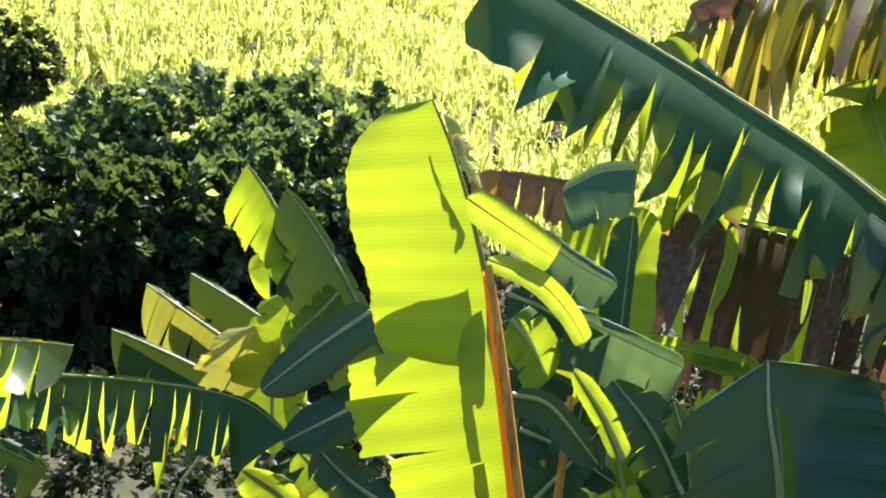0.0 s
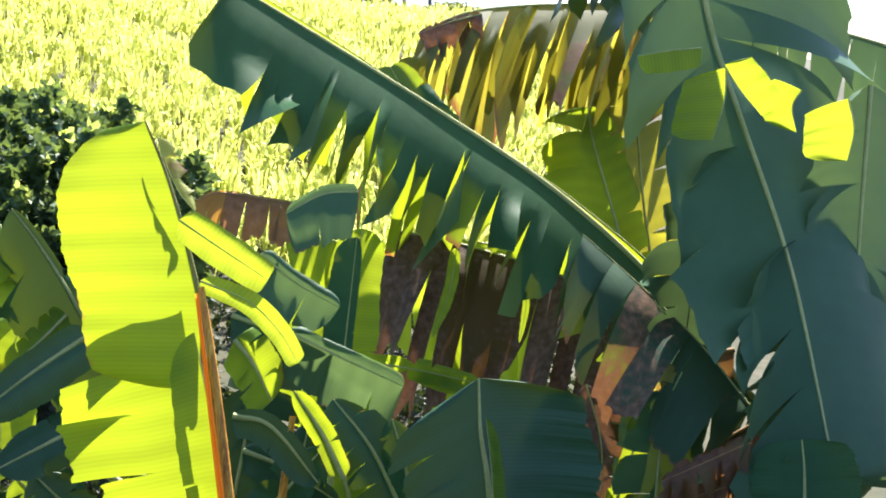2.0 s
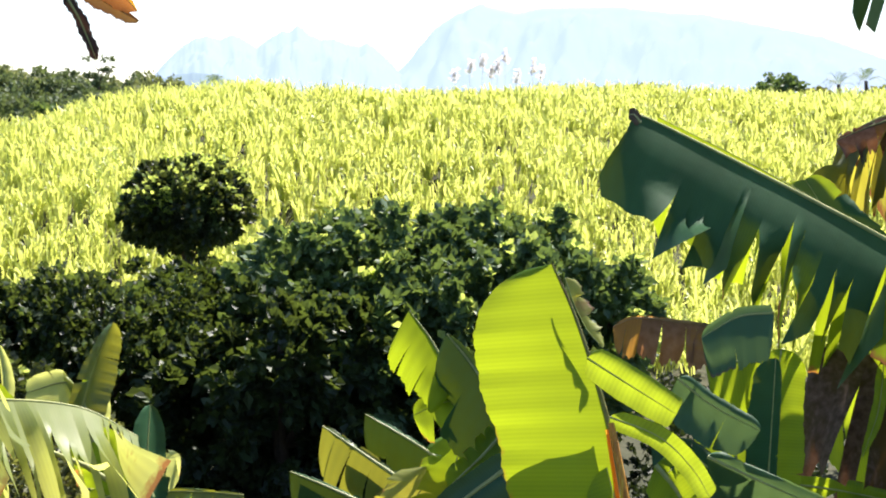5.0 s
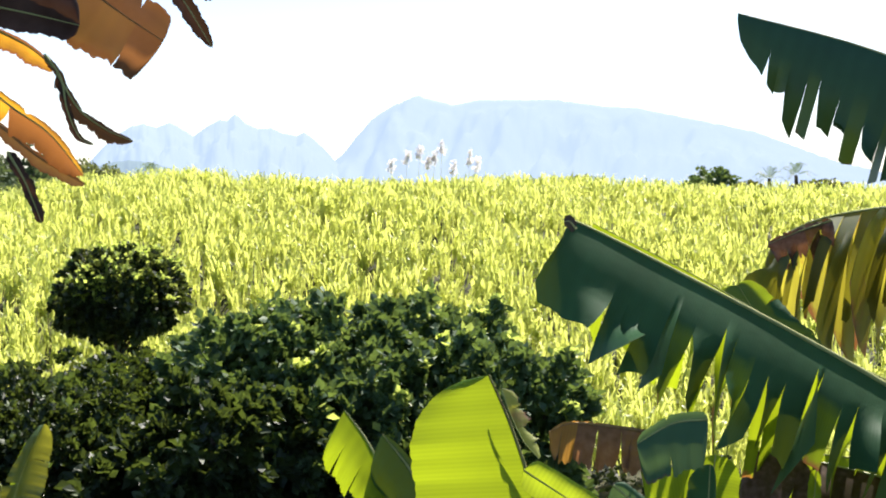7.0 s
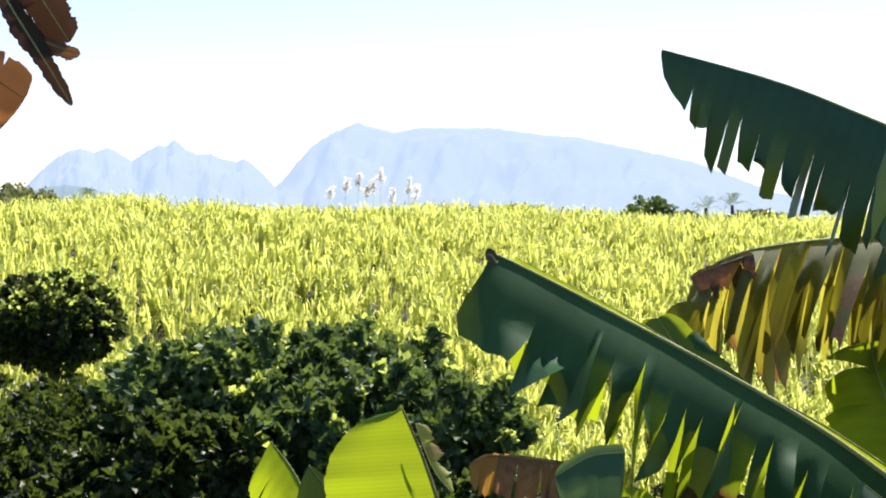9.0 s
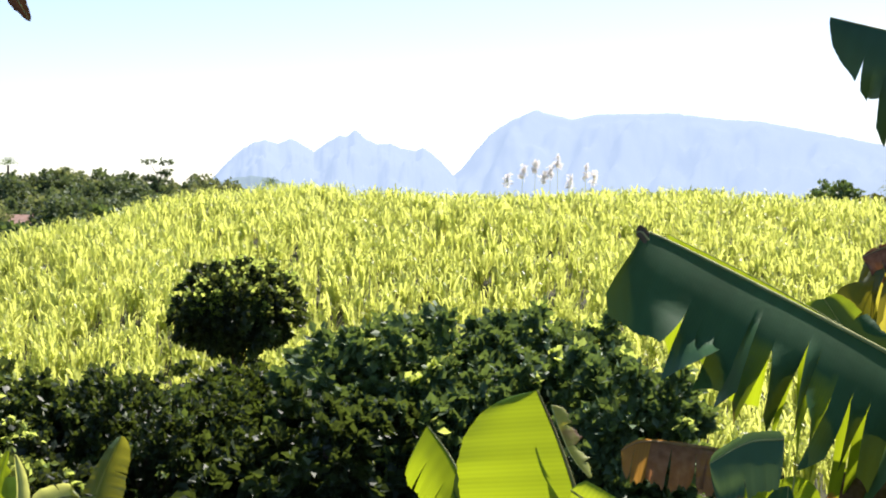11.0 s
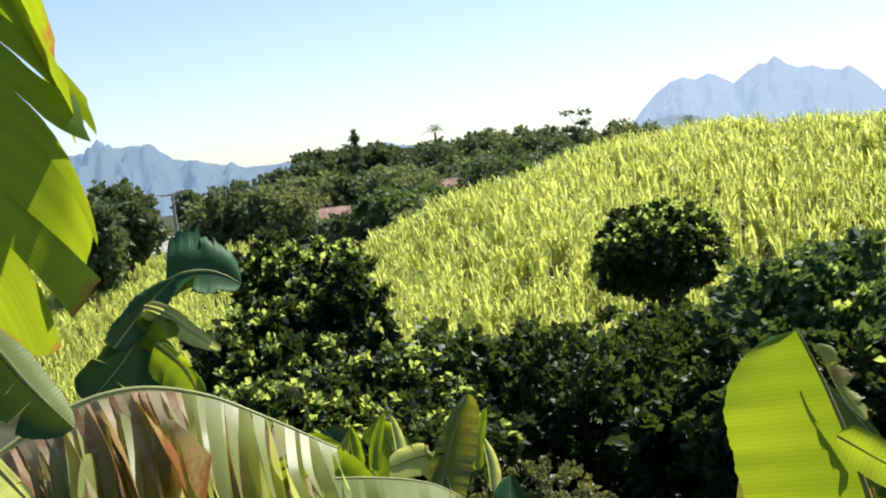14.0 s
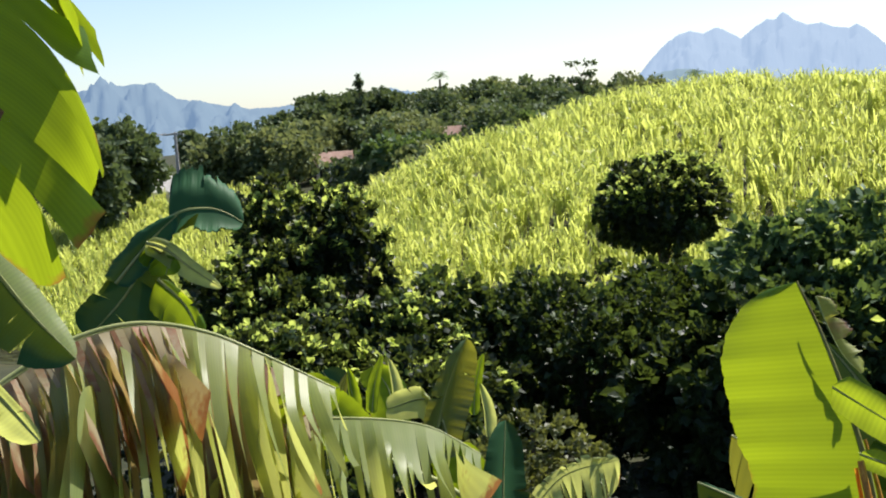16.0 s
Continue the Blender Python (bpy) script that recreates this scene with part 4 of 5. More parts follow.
banana_leaf(lit_plant, [(0.64, 4.23, -1.08), (0.756, 4.18, -1.12), (0.855, 4.14, -1.2)], (0.015, 0.003, 0.049), (-0.015, -0.007, -0.069), leaf_shade, tears=4, droop=0.2, gap=0.3, seed=327, tip=0.2, stalk=False)
banana_leaf(lit_plant, [(0.663, 4.05, -1.45), (0.776, 4.01, -1.49), (0.937, 3.94, -1.58)], (0.015, 0.004, 0.051), (-0.014, -0.007, -0.067), leaf_shade, tears=5, droop=0.2, gap=0.25, seed=328, tip=0.2, stalk=False)
leaf_stalk(lit_plant, [(0.708, 3.74, -1.62), (0.726, 3.77, -1.45), (0.741, 3.79, -1.27)], 0.014, 0.009, orange_stem)
banana_leaf(lit_plant, [(0.215, 4.1, -1.11), (0.057, 4.11, -1.23), (-0.098, 4.11, -1.36)], (-0.037, 0.016, 0.049), (0.038, -0.021, -0.075), leaf_shade, tears=1, droop=0.08, gap=0.0, seed=330, tip=0.5, cup=0.15, stalk=False)
banana_leaf(lit_plant, [(0.24, 3.96, -1.31), (0.101, 3.96, -1.39), (-0.039, 3.97, -1.47)], (-0.026, 0.017, 0.064), (0.041, -0.019, -0.06), leaf_shade, tears=2, droop=0.08, gap=0.05, seed=331, tip=0.4, cup=0.15, stalk=False)
banana_leaf(lit_plant, [(0.279, 3.98, -1.67), (0.164, 4.02, -1.6), (0.064, 4.05, -1.51)], (-0.063, 0.001, -0.052), (0.063, -0.001, 0.052), leaf_shade, tears=5, droop=0.15, gap=0.25, seed=332, tip=0.3)
banana_leaf(lit_plant, [(0.237, 4.26, -1.89), (0.128, 4.31, -1.72), (0.039, 4.34, -1.62)], (-0.077, 0.009, -0.022), (0.069, -0.011, 0.004), leaf_young, tears=5, droop=0.15, gap=0.3, seed=333, tip=0.3)
leaf_stalk(lit_plant, [(0.426, 2.86, -1.36), (0.398, 2.89, -1.23), (0.366, 2.94, -1.01), (0.339, 2.97, -0.851), (0.32, 3, -0.746)], 0.012, 0.007, orange_stem)
leaf_stalk(lit_plant, [(0.407, 2.87, -1.37), (0.381, 2.9, -1.23), (0.35, 2.95, -1.02), (0.325, 2.98, -0.854), (0.311, 3, -0.76)], 0.008, 0.004, leaf_orange)
banana_leaf(lit_plant, [(0.272, 3.05, -0.61), (0.356, 3.03, -0.662), (0.464, 3, -0.727)], (0.023, 0.003, 0.037), (-0.016, -0.004, -0.037), leaf_split, tears=1, droop=0.08, gap=0.0, seed=5, tip=0.05, rib_r=0.002, cup=0.06, ragged=0.01, square=0.3, stalk=False)
banana_leaf(lit_plant, [(0.319, 3.01, -0.734), (0.423, 2.98, -0.773), (0.49, 2.96, -0.835), (0.529, 2.94, -0.897)], (0.019, 0, 0.018), (-0.018, -0.001, -0.02), leaf_split, tears=1, droop=0.05, gap=0.0, seed=6, tip=0.05, rib_r=0.002, cup=0.06, ragged=0.01, stalk=False)
banana_leaf(lit_plant, [(0.759, 4.68, -1.98), (0.814, 4.72, -1.63), (0.852, 4.76, -1.3)], (-0.111, 0.036, -0.009), (0.176, -0.059, 0.005), leaf_shade, tears=5, droop=0.08, gap=0.12, seed=334, tip=0.3, stalk=False)
banana_leaf(lit_plant, [(1.2, 4.74, -2.02), (1.17, 4.8, -1.7), (1.15, 4.86, -1.43)], (-0.135, 0.044, -0.011), (0.154, -0.05, 0.013), leaf_young, tears=6, droop=0.1, gap=0.15, seed=335, tip=0.3, stalk=False)
banana_leaf(lit_plant, [(0.958, 4.51, -1.96), (0.969, 4.55, -1.72), (1, 4.57, -1.51)], (-0.072, 0.02, -0.025), (0.082, -0.026, 0.007), leaf_shade, tears=5, droop=0.1, gap=0.3, twist=0.5, seed=336, tip=0.4, stalk=False)

big_plant = banana_plant((1.83, 2.91, -3.16), 'tall banana plant with a broad torn dark leaf')
banana_leaf(big_plant, [(2.57, 4.29, -1.4), (2.2, 4.42, -1.01), (1.82, 4.49, -0.711), (1.39, 4.58, -0.459), (0.705, 4.62, -0.117), (0.608, 4.51, -0.104)], (-0.197, -0.216, -0.277), None, leaf_mature, tears=34, span=(0.0, 0.9), deep=0.5, droop=0.18, gap=0.32, seed=11, tip=0.1, rib_r=0.015, square=0.1, stalk=False, label='broad dark green leaf torn into hanging strips', twist=0.6, cup=0.04, ragged=0.04)
banana_leaf(big_plant, [(1.68, 4.88, -0.728), (1.43, 4.99, -0.485), (1.32, 5.03, -0.328)], (-0.156, 0.058, 0.068), (0.038, -0.003, 0.106), leaf_mature, tears=4, deep=0.5, droop=0.1, gap=0.2, seed=94, rib_r=0.004, stalk=False)
banana_leaf(big_plant, [(2.27, 3.88, -1.28), (2.13, 4.01, -1.1), (1.96, 4.14, -0.939), (1.79, 4.25, -0.795)], (-0.226, -0.117, -0.217), None, leaf_speckled, tears=7, deep=0.8, droop=0.3, gap=0.2, seed=12, tip=0.3, rib_r=0.004, square=0.1, stalk=False)
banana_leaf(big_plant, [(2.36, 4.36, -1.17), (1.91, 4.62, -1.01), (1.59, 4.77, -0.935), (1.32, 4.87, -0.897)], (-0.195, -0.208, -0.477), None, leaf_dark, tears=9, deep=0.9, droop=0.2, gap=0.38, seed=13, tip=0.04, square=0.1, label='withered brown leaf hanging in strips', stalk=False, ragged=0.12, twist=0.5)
banana_leaf(big_plant, [(1.61, 4.92, -2.2), (1.7, 5.04, -1.79), (1.76, 5.12, -1.4)], (-0.119, 0.06, 0.048), (0.169, -0.029, 0.117), leaf_young, tears=5, droop=0.1, gap=0.25, seed=19)
banana_leaf(big_plant, [(1.21, 4.7, -1.88), (1.09, 4.89, -1.39), (1.01, 4.98, -1.08)], (-0.139, 0.053, 0.045), (0.135, 0.003, 0.143), leaf_young, tears=6, droop=0.2, gap=0.35, seed=20)

right_plant = banana_plant((2.3, 3.05, -3.77), 'tall banana plant with large drooping leaves')
banana_leaf(right_plant, [(1.98, 4.31, 0.576), (2.16, 4.27, -0.038), (2.23, 4.11, -0.354), (2.34, 3.86, -0.826), (2.38, 3.54, -1.41)], (-0.324, -0.183, -0.257), (0.845, 0.377, -0.265), leaf_heavy, tears=9, deep=0.65, droop=0.15, gap=0.16, seed=21, rib_r=0.014, square=0.2, tip=0.1, label='wide drooping leaf, dark, sunlit patches added in front', stalk=False)
# five small bright blades added in front as the wide leaf's sunlit patches
banana_leaf(right_plant, [(2.05, 3.91, -0.209), (2.05, 3.9, -0.313), (2.03, 3.91, -0.432)], (-0.125, 0.067, -0.04), None, leaf_split, tears=1, droop=0.1, gap=0.0, seed=72, tip=0.15, rib_r=0.003, ragged=0.01, stalk=False)
banana_leaf(right_plant, [(2.04, 3.91, -0.201), (2.09, 3.88, -0.273), (2.15, 3.84, -0.344)], (0.073, -0.043, 0.054), None, leaf_split, tears=1, droop=0.1, gap=0.0, seed=95, tip=0.15, rib_r=0.003, ragged=0.01, stalk=False)
banana_leaf(right_plant, [(1.98, 3.95, -0.156), (1.9, 3.99, -0.173), (1.81, 4.04, -0.199)], (0.014, -0.008, -0.058), None, leaf_split, tears=1, droop=0.1, gap=0.0, seed=96, tip=0.15, rib_r=0.003, ragged=0.01, stalk=False)
banana_leaf(right_plant, [(2.39, 3.75, -0.268), (2.41, 3.73, -0.361), (2.4, 3.73, -0.456)], (-0.123, 0.081, -0.033), None, leaf_split, tears=1, droop=0.1, gap=0.0, seed=73, tip=0.15, rib_r=0.003, ragged=0.01, stalk=False)
banana_leaf(right_plant, [(2.3, 3.87, -0.258), (2.28, 3.88, -0.313), (2.3, 3.87, -0.39)], (-0.079, 0.052, 0.053), None, leaf_split, tears=1, droop=0.1, gap=0.0, seed=97, tip=0.15, rib_r=0.003, ragged=0.01, stalk=False)
banana_leaf(right_plant, [(2.27, 4.08, -0.459), (2.15, 4.11, -0.768), (2.11, 4.07, -1.1)], (-0.231, -0.124, 0.015), (0.255, 0.061, -0.195), leaf_heavy, tears=6, deep=0.6, droop=0.1, gap=0.2, seed=74, stalk=False)
banana_leaf(right_plant, [(2.69, 4.07, -0.229), (2.69, 4.02, -0.733), (2.66, 3.9, -1.36)], (-0.245, -0.089, -0.037), (0.315, 0.161, -0.071), leaf_heavy, tears=6, deep=0.6, droop=0.1, gap=0.2, seed=75, stalk=False)
banana_leaf(right_plant, [(2.42, 3.95, -0.73), (2.46, 3.85, -1.12), (2.46, 3.71, -1.56)], (-0.338, -0.187, -0.026), (0.358, 0.115, -0.113), leaf_heavy, tears=6, deep=0.6, droop=0.1, gap=0.15, seed=76, stalk=False)
banana_leaf(right_plant, [(3.13, 5.34, 0.113), (2.38, 5.71, 0.487), (2.02, 5.84, 0.638), (1.57, 5.97, 0.769)], (-0.19, -0.118, -0.474), None, leaf_shade, tears=26, span=(0, 0.95), deep=0.32, droop=0.15, gap=0.22, seed=24, tip=0.62, square=0.15, label='dark leaf torn into a fringe', stalk=False)
banana_leaf(right_plant, [(3.59, 4.59, -0.183), (3.24, 4.85, -0.081), (2.96, 5.04, -0.022), (2.67, 5.21, 0.027)], (-0.012, 0.002, -0.379), None, leaf_heavy, tears=12, deep=0.8, droop=0.2, gap=0.4, seed=25, square=0.1, stalk=False)
banana_leaf(right_plant, [(2.61, 5.36, -1.31), (2.52, 5.48, -0.944), (2.41, 5.57, -0.597), (2.38, 5.59, -0.457)], (-0.23, 0.123, 0.107), (0.095, -0.031, 0.119), leaf_young, tears=6, droop=0.2, gap=0.3, seed=26, stalk=False)
banana_leaf(right_plant, [(2.81, 5.47, -1.43), (2.72, 5.62, -0.909), (2.63, 5.71, -0.279)], (-0.199, 0.108, 0.055), (0.126, -0.045, 0.167), leaf_tatter, tears=12, droop=0.2, gap=0.35, seed=77, stalk=False)
banana_leaf(right_plant, [(2.73, 5.79, -1.3), (2.52, 5.93, -1.07), (2.39, 6.02, -0.854)], (-0.138, 0.039, -0.139), (0.086, -0.015, 0.166), leaf_young, tears=4, droop=0.2, gap=0.2, seed=78, stalk=False)
banana_leaf(right_plant, [(1.94, 3.82, -1.77), (1.98, 3.92, -1.43), (2, 3.96, -1.24)], (-0.118, 0.074, 0.022), (0.118, -0.051, 0.04), leaf_mature, tears=3, droop=0.1, gap=0.1, seed=27)
banana_leaf(right_plant, [(2.45, 3.93, -1.29), (2.26, 4.01, -1.43), (2.06, 4.07, -1.6)], (-0.049, -0.044, -0.211), (0.038, -0.031, -0.023), leaf_dead, tears=9, droop=0.3, gap=0.4, seed=28, stalk=False)
banana_leaf(right_plant, [(2.41, 4.25, -1.18), (2.24, 4.34, -1.24), (2, 4.45, -1.3)], (-0.002, -0.039, -0.149), None, leaf_dead, tears=7, droop=0.3, gap=0.4, seed=79, stalk=False)
banana_leaf(right_plant, [(2.22, 3.42, -1.62), (2.24, 3.5, -1.39), (2.24, 3.54, -1.28)], (-0.126, 0.095, 0.022), (0.133, -0.063, 0.087), leaf_mature, tears=1, droop=0.1, gap=0.1, seed=29)

young_plant = banana_plant((0.445, 7.35, -3.68), 'young banana plant with half-lit leaves')

low_plant = banana_plant((0.459, 10.9, -5.38), 'banana plant lower down the slope with torn leaves')
banana_leaf(low_plant, [(0.327, 8.72, -2.76), (-0.01, 8.83, -2.5), (-0.31, 8.92, -2.31), (-0.592, 9, -2.13)], (-0.098, 0.203, -0.378), (0.013, 0.024, 0.031), leaf_fringe, tears=11, deep=0.75, droop=0.12, gap=0.3, seed=33, tip=0.1, square=0.1, rib_r=0.022)
banana_leaf(low_plant, [(0.367, 8.97, -2.5), (0.006, 9.08, -2.27), (-0.325, 9.17, -2.09)], (-0.023, 0.155, -0.293), (0.014, 0.023, 0.024), leaf_mature, tears=3, deep=0.5, droop=0.1, gap=0.08, seed=34, tip=0.12, square=0.1, rib_r=0.016, stalk=False)
banana_leaf(low_plant, [(0.042, 8.57, -2.71), (-0.284, 8.66, -2.56), (-0.558, 8.73, -2.45), (-0.788, 8.79, -2.37)], (-0.016, 0.189, -0.378), (0.009, 0.023, 0.022), leaf_mature, tears=5, deep=0.6, droop=0.12, gap=0.2, seed=35, tip=0.1, square=0.1, rib_r=0.018)
banana_leaf(low_plant, [(0.39, 8.75, -2.54), (0.079, 8.8, -2.56), (-0.335, 8.86, -2.66)], (0.007, -0.047, -0.241), (-0.004, 0.027, 0.138), leaf_old, tears=10, deep=0.8, droop=0.2, gap=0.4, seed=352, tip=0.2, stalk=False)
banana_leaf(low_plant, [(0.382, 8.81, -2.27), (0.179, 8.81, -2.45), (0.049, 8.78, -2.74)], (-0.139, 0.029, 0.026), (0.141, -0.043, -0.095), leaf_fringe, tears=9, deep=0.8, droop=0.2, gap=0.4, seed=353, tip=0.2, stalk=False)
banana_leaf(young_plant, [(0.157, 7.83, -2.83), (0.162, 7.98, -2.34), (0.263, 8.08, -1.97)], (-0.226, 0.04, 0.115), (0.228, 0.03, 0.145), leaf_young, tears=7, droop=0.2, gap=0.4, seed=80)
banana_leaf(young_plant, [(-0.228, 7.84, -2.82), (-0.098, 7.96, -2.46), (0.099, 8.04, -2.15)], (-0.222, 0.012, 0.045), (0.198, 0.018, 0.071), leaf_old, tears=6, droop=0.2, gap=0.3, seed=81)
banana_leaf(young_plant, [(0.668, 6.33, -2), (0.481, 6.42, -1.7), (0.334, 6.49, -1.45), (0.21, 6.55, -1.27), (0.102, 6.59, -1.14)], (-0.143, 0.074, -0.286), (0.035, -0.003, 0.017), leaf_mature, tears=4, deep=0.5, droop=0.08, gap=0.15, seed=31, tip=0.12, square=0.2, rib_r=0.014, label='upright dark leaf with a pale midrib', stalk=False)
banana_leaf(young_plant, [(0.148, 6.64, -1.4), (0.034, 6.7, -1.19), (-0.073, 6.74, -1.05)], (-0.128, -0.017, -0.208), None, leaf_young, tears=3, deep=0.7, droop=0.05, gap=0.1, seed=98, tip=0.1, square=0.1, rib_r=0.008, stalk=False)
banana_leaf(young_plant, [(0.179, 6.67, -1.46), (0.05, 6.69, -1.5), (-0.052, 6.7, -1.55)], (0.043, -0.034, -0.14), (-0.002, 0.013, 0.065), leaf_young, tears=3, droop=0.1, gap=0.2, seed=982, tip=0.2, rib_r=0.003, stalk=False)
banana_leaf(young_plant, [(0.351, 6.46, -1.59), (0.252, 6.46, -1.7), (0.104, 6.46, -1.84)], (-0.028, 0.019, 0.074), (0.053, -0.023, -0.073), leaf_young, tears=5, droop=0.1, gap=0.3, seed=983, tip=0.2, stalk=False)

fringe_plant = banana_plant((0.308, 5.99, -3.79), 'banana plant with fringed arching leaves')
banana_leaf(fringe_plant, [(-0.077, 6.1, -2.75), (0.065, 6.22, -2.42), (0.363, 6.26, -2.23)], (-0.196, -0.008, -0.044), (0.203, -0.011, 0.01), leaf_mature, tears=6, droop=0.2, gap=0.3, seed=82)
banana_leaf(fringe_plant, [(-1.42, 6.99, -2.42), (-1.21, 6.99, -2.51), (-0.99, 6.98, -2.62)], (-0.051, -0.059, -0.148), (0.07, 0.018, 0.027), leaf_mature, tears=5, droop=0.2, gap=0.2, seed=83, stalk=False)
banana_leaf(fringe_plant, [(-1.27, 6.37, -1.95), (-0.976, 6.32, -1.95), (-0.636, 6.26, -1.95), (-0.272, 6.19, -1.97), (-0.052, 6.14, -2.02), (0.121, 6.09, -2.14)], (-0.026, -0.193, -0.222), (0.009, 0.002, 0.02), leaf_mature, tears=20, span=(0.0, 0.85), deep=0.85, droop=0.1, gap=0.55, twist=0.6, seed=36, tip=0.16, square=0.1, rib_r=0.012, label='arching leaf torn into a sunlit fringe', stalk=False)
banana_leaf(fringe_plant, [(-1.28, 6.42, -1.98), (-0.982, 6.37, -1.97), (-0.64, 6.31, -1.98), (-0.272, 6.25, -1.99), (-0.05, 6.2, -2.04), (0.125, 6.15, -2.17)], (-0.057, 0.2, -0.36), None, leaf_split, tears=13, deep=0.8, droop=0.1, gap=0.4, twist=0.5, seed=362, tip=0.16, square=0.1, rib_r=0.003, stalk=False)
banana_leaf(fringe_plant, [(-2.2, 5.85, -1.96), (-1.59, 5.84, -1.76), (-1.29, 5.83, -1.69), (-1.01, 5.81, -1.67), (-0.768, 5.79, -1.68)], (-0.017, -0.219, -0.134), (0.009, 0.002, 0.019), leaf_fringe, tears=15, deep=0.8, droop=0.12, gap=0.3, twist=0.6, seed=37, tip=0.16, square=0.1, rib_r=0.012, stalk=False)
banana_leaf(fringe_plant, [(-2.22, 5.91, -1.99), (-1.6, 5.9, -1.79), (-1.3, 5.88, -1.71), (-1.01, 5.87, -1.69), (-0.774, 5.85, -1.71)], (-0.073, 0.222, -0.263), None, leaf_young, tears=13, deep=0.8, droop=0.12, gap=0.4, seed=372, tip=0.16, square=0.1, rib_r=0.003, stalk=False)
banana_leaf(fringe_plant, [(0.229, 5.7, -2.48), (0.085, 5.75, -2.3), (-0.079, 5.8, -2.2)], (-0.103, 0.01, -0.041), (0.103, -0.01, 0.041), leaf_young, tears=6, droop=0.2, gap=0.4, seed=38)

arching_plant = banana_plant((-2.39, 4.15, -2.35), 'old banana plant with an arching half-withered leaf')
banana_leaf(arching_plant, [(-2.79, 4.28, -1.01), (-2.56, 4.49, -0.831), (-2.39, 4.62, -0.73), (-2.2, 4.74, -0.698), (-1.99, 4.84, -0.749), (-1.79, 4.92, -0.858), (-1.56, 4.99, -0.993)], (0.479, -0.767, -0.235), None, leaf_pale, tears=44, deep=0.95, droop=0.45, gap=0.75, twist=0.35, seed=41, rib_r=0.016, square=0.1, tip=0.3, label='arching leaf with withered brown strips', stalk=False)
banana_leaf(arching_plant, [(-2.77, 4.24, -1), (-2.53, 4.45, -0.831), (-2.36, 4.58, -0.731), (-2.18, 4.69, -0.699), (-2.04, 4.76, -0.723)], (0.428, -0.431, -0.192), None, leaf_shred, tears=34, deep=0.97, droop=0.4, gap=0.9, seed=84, rib_r=0.004, square=0.1, twist=0.6, tip=0.15, stalk=False)
banana_leaf(arching_plant, [(-2.88, 4.39, -1.05), (-2.65, 4.61, -0.874), (-2.46, 4.75, -0.771), (-2.27, 4.86, -0.74), (-2.06, 4.97, -0.793), (-1.86, 5.05, -0.907), (-1.65, 5.11, -1.03)], (0.287, -0.431, -0.333), None, leaf_shred, tears=36, deep=0.97, droop=0.4, gap=0.8, seed=841, rib_r=0.004, square=0.1, twist=0.5, tip=0.2, stalk=False)
banana_leaf(arching_plant, [(-2.13, 4.89, -1.2), (-1.91, 5.01, -1.14), (-1.62, 5.14, -1.14), (-1.32, 5.24, -1.19), (-1.11, 5.28, -1.31)], (0.31, -0.651, -0.008), None, leaf_pale, tears=38, deep=0.9, droop=0.4, gap=0.7, twist=0.25, seed=42, rib_r=0.012, square=0.1, tip=0.25, stalk=False)
banana_leaf(arching_plant, [(-1.16, 5.65, -1.82), (-1.16, 5.73, -1.56), (-1.15, 5.8, -1.3)], (-0.051, -0.107, 0.056), (0.065, 0.123, -0.005), leaf_mature, tears=2, droop=0.1, gap=0.05, seed=43, tip=0.4)

slope_plant = banana_plant((-2.91, 13.2, -4.4), 'banana plant far down the slope with a pale torn leaf')
banana_leaf(slope_plant, [(-3.02, 13.1, -3.93), (-2.66, 13.3, -3.55), (-2.16, 13.5, -3.44)], (0.064, -0.067, -0.294), (-0.09, 0.012, 0.123), leaf_pale, tears=14, deep=0.9, droop=0.3, gap=0.4, seed=44)
banana_leaf(arching_plant, [(-1.45, 5.67, -1.45), (-1.38, 5.76, -1.16), (-1.3, 5.82, -0.961)], (-0.031, -0.112, 0.02), (0.085, 0.137, 0.013), leaf_fringe, tears=2, droop=0.1, gap=0.05, seed=45, tip=0.5, cup=0.25, label='half-rolled new leaf', stalk=False)
banana_leaf(arching_plant, [(-1.38, 5.76, -1.4), (-1.46, 5.78, -1.21), (-1.63, 5.72, -1.23)], (-0.051, -0.028, -0.051), (-0.051, -0.003, 0.063), leaf_pale, tears=2, droop=0.2, gap=0.05, seed=85, stalk=False)
banana_leaf(arching_plant, [(-1.61, 5.44, -1.33), (-1.82, 5.41, -1.13), (-1.9, 5.39, -1.04)], (-0.098, -0.051, -0.048), (0.067, 0.046, 0.083), leaf_young, tears=2, droop=0.1, gap=0.05, seed=46)
banana_leaf(arching_plant, [(-1.3, 5.83, -1.83), (-1.35, 5.89, -1.55), (-1.42, 5.9, -1.43)], (-0.127, -0.023, 0.056), (0.079, 0.042, 0.064), leaf_young, tears=3, droop=0.1, gap=0.1, seed=86)
banana_leaf(arching_plant, [(-2.57, 8.39, -2.08), (-2.6, 8.46, -1.74), (-2.7, 8.46, -1.56)], (-0.138, -0.04, 0.048), (0.092, 0.047, 0.062), leaf_young, tears=3, droop=0.1, gap=0.2, seed=87, stalk=False)
banana_leaf(arching_plant, [(-2.83, 8.3, -2.06), (-2.9, 8.35, -1.72), (-2.99, 8.34, -1.56)], (-0.112, -0.04, 0.021), (0.082, 0.056, 0.105), leaf_mature, tears=3, droop=0.1, gap=0.2, seed=88, stalk=False)

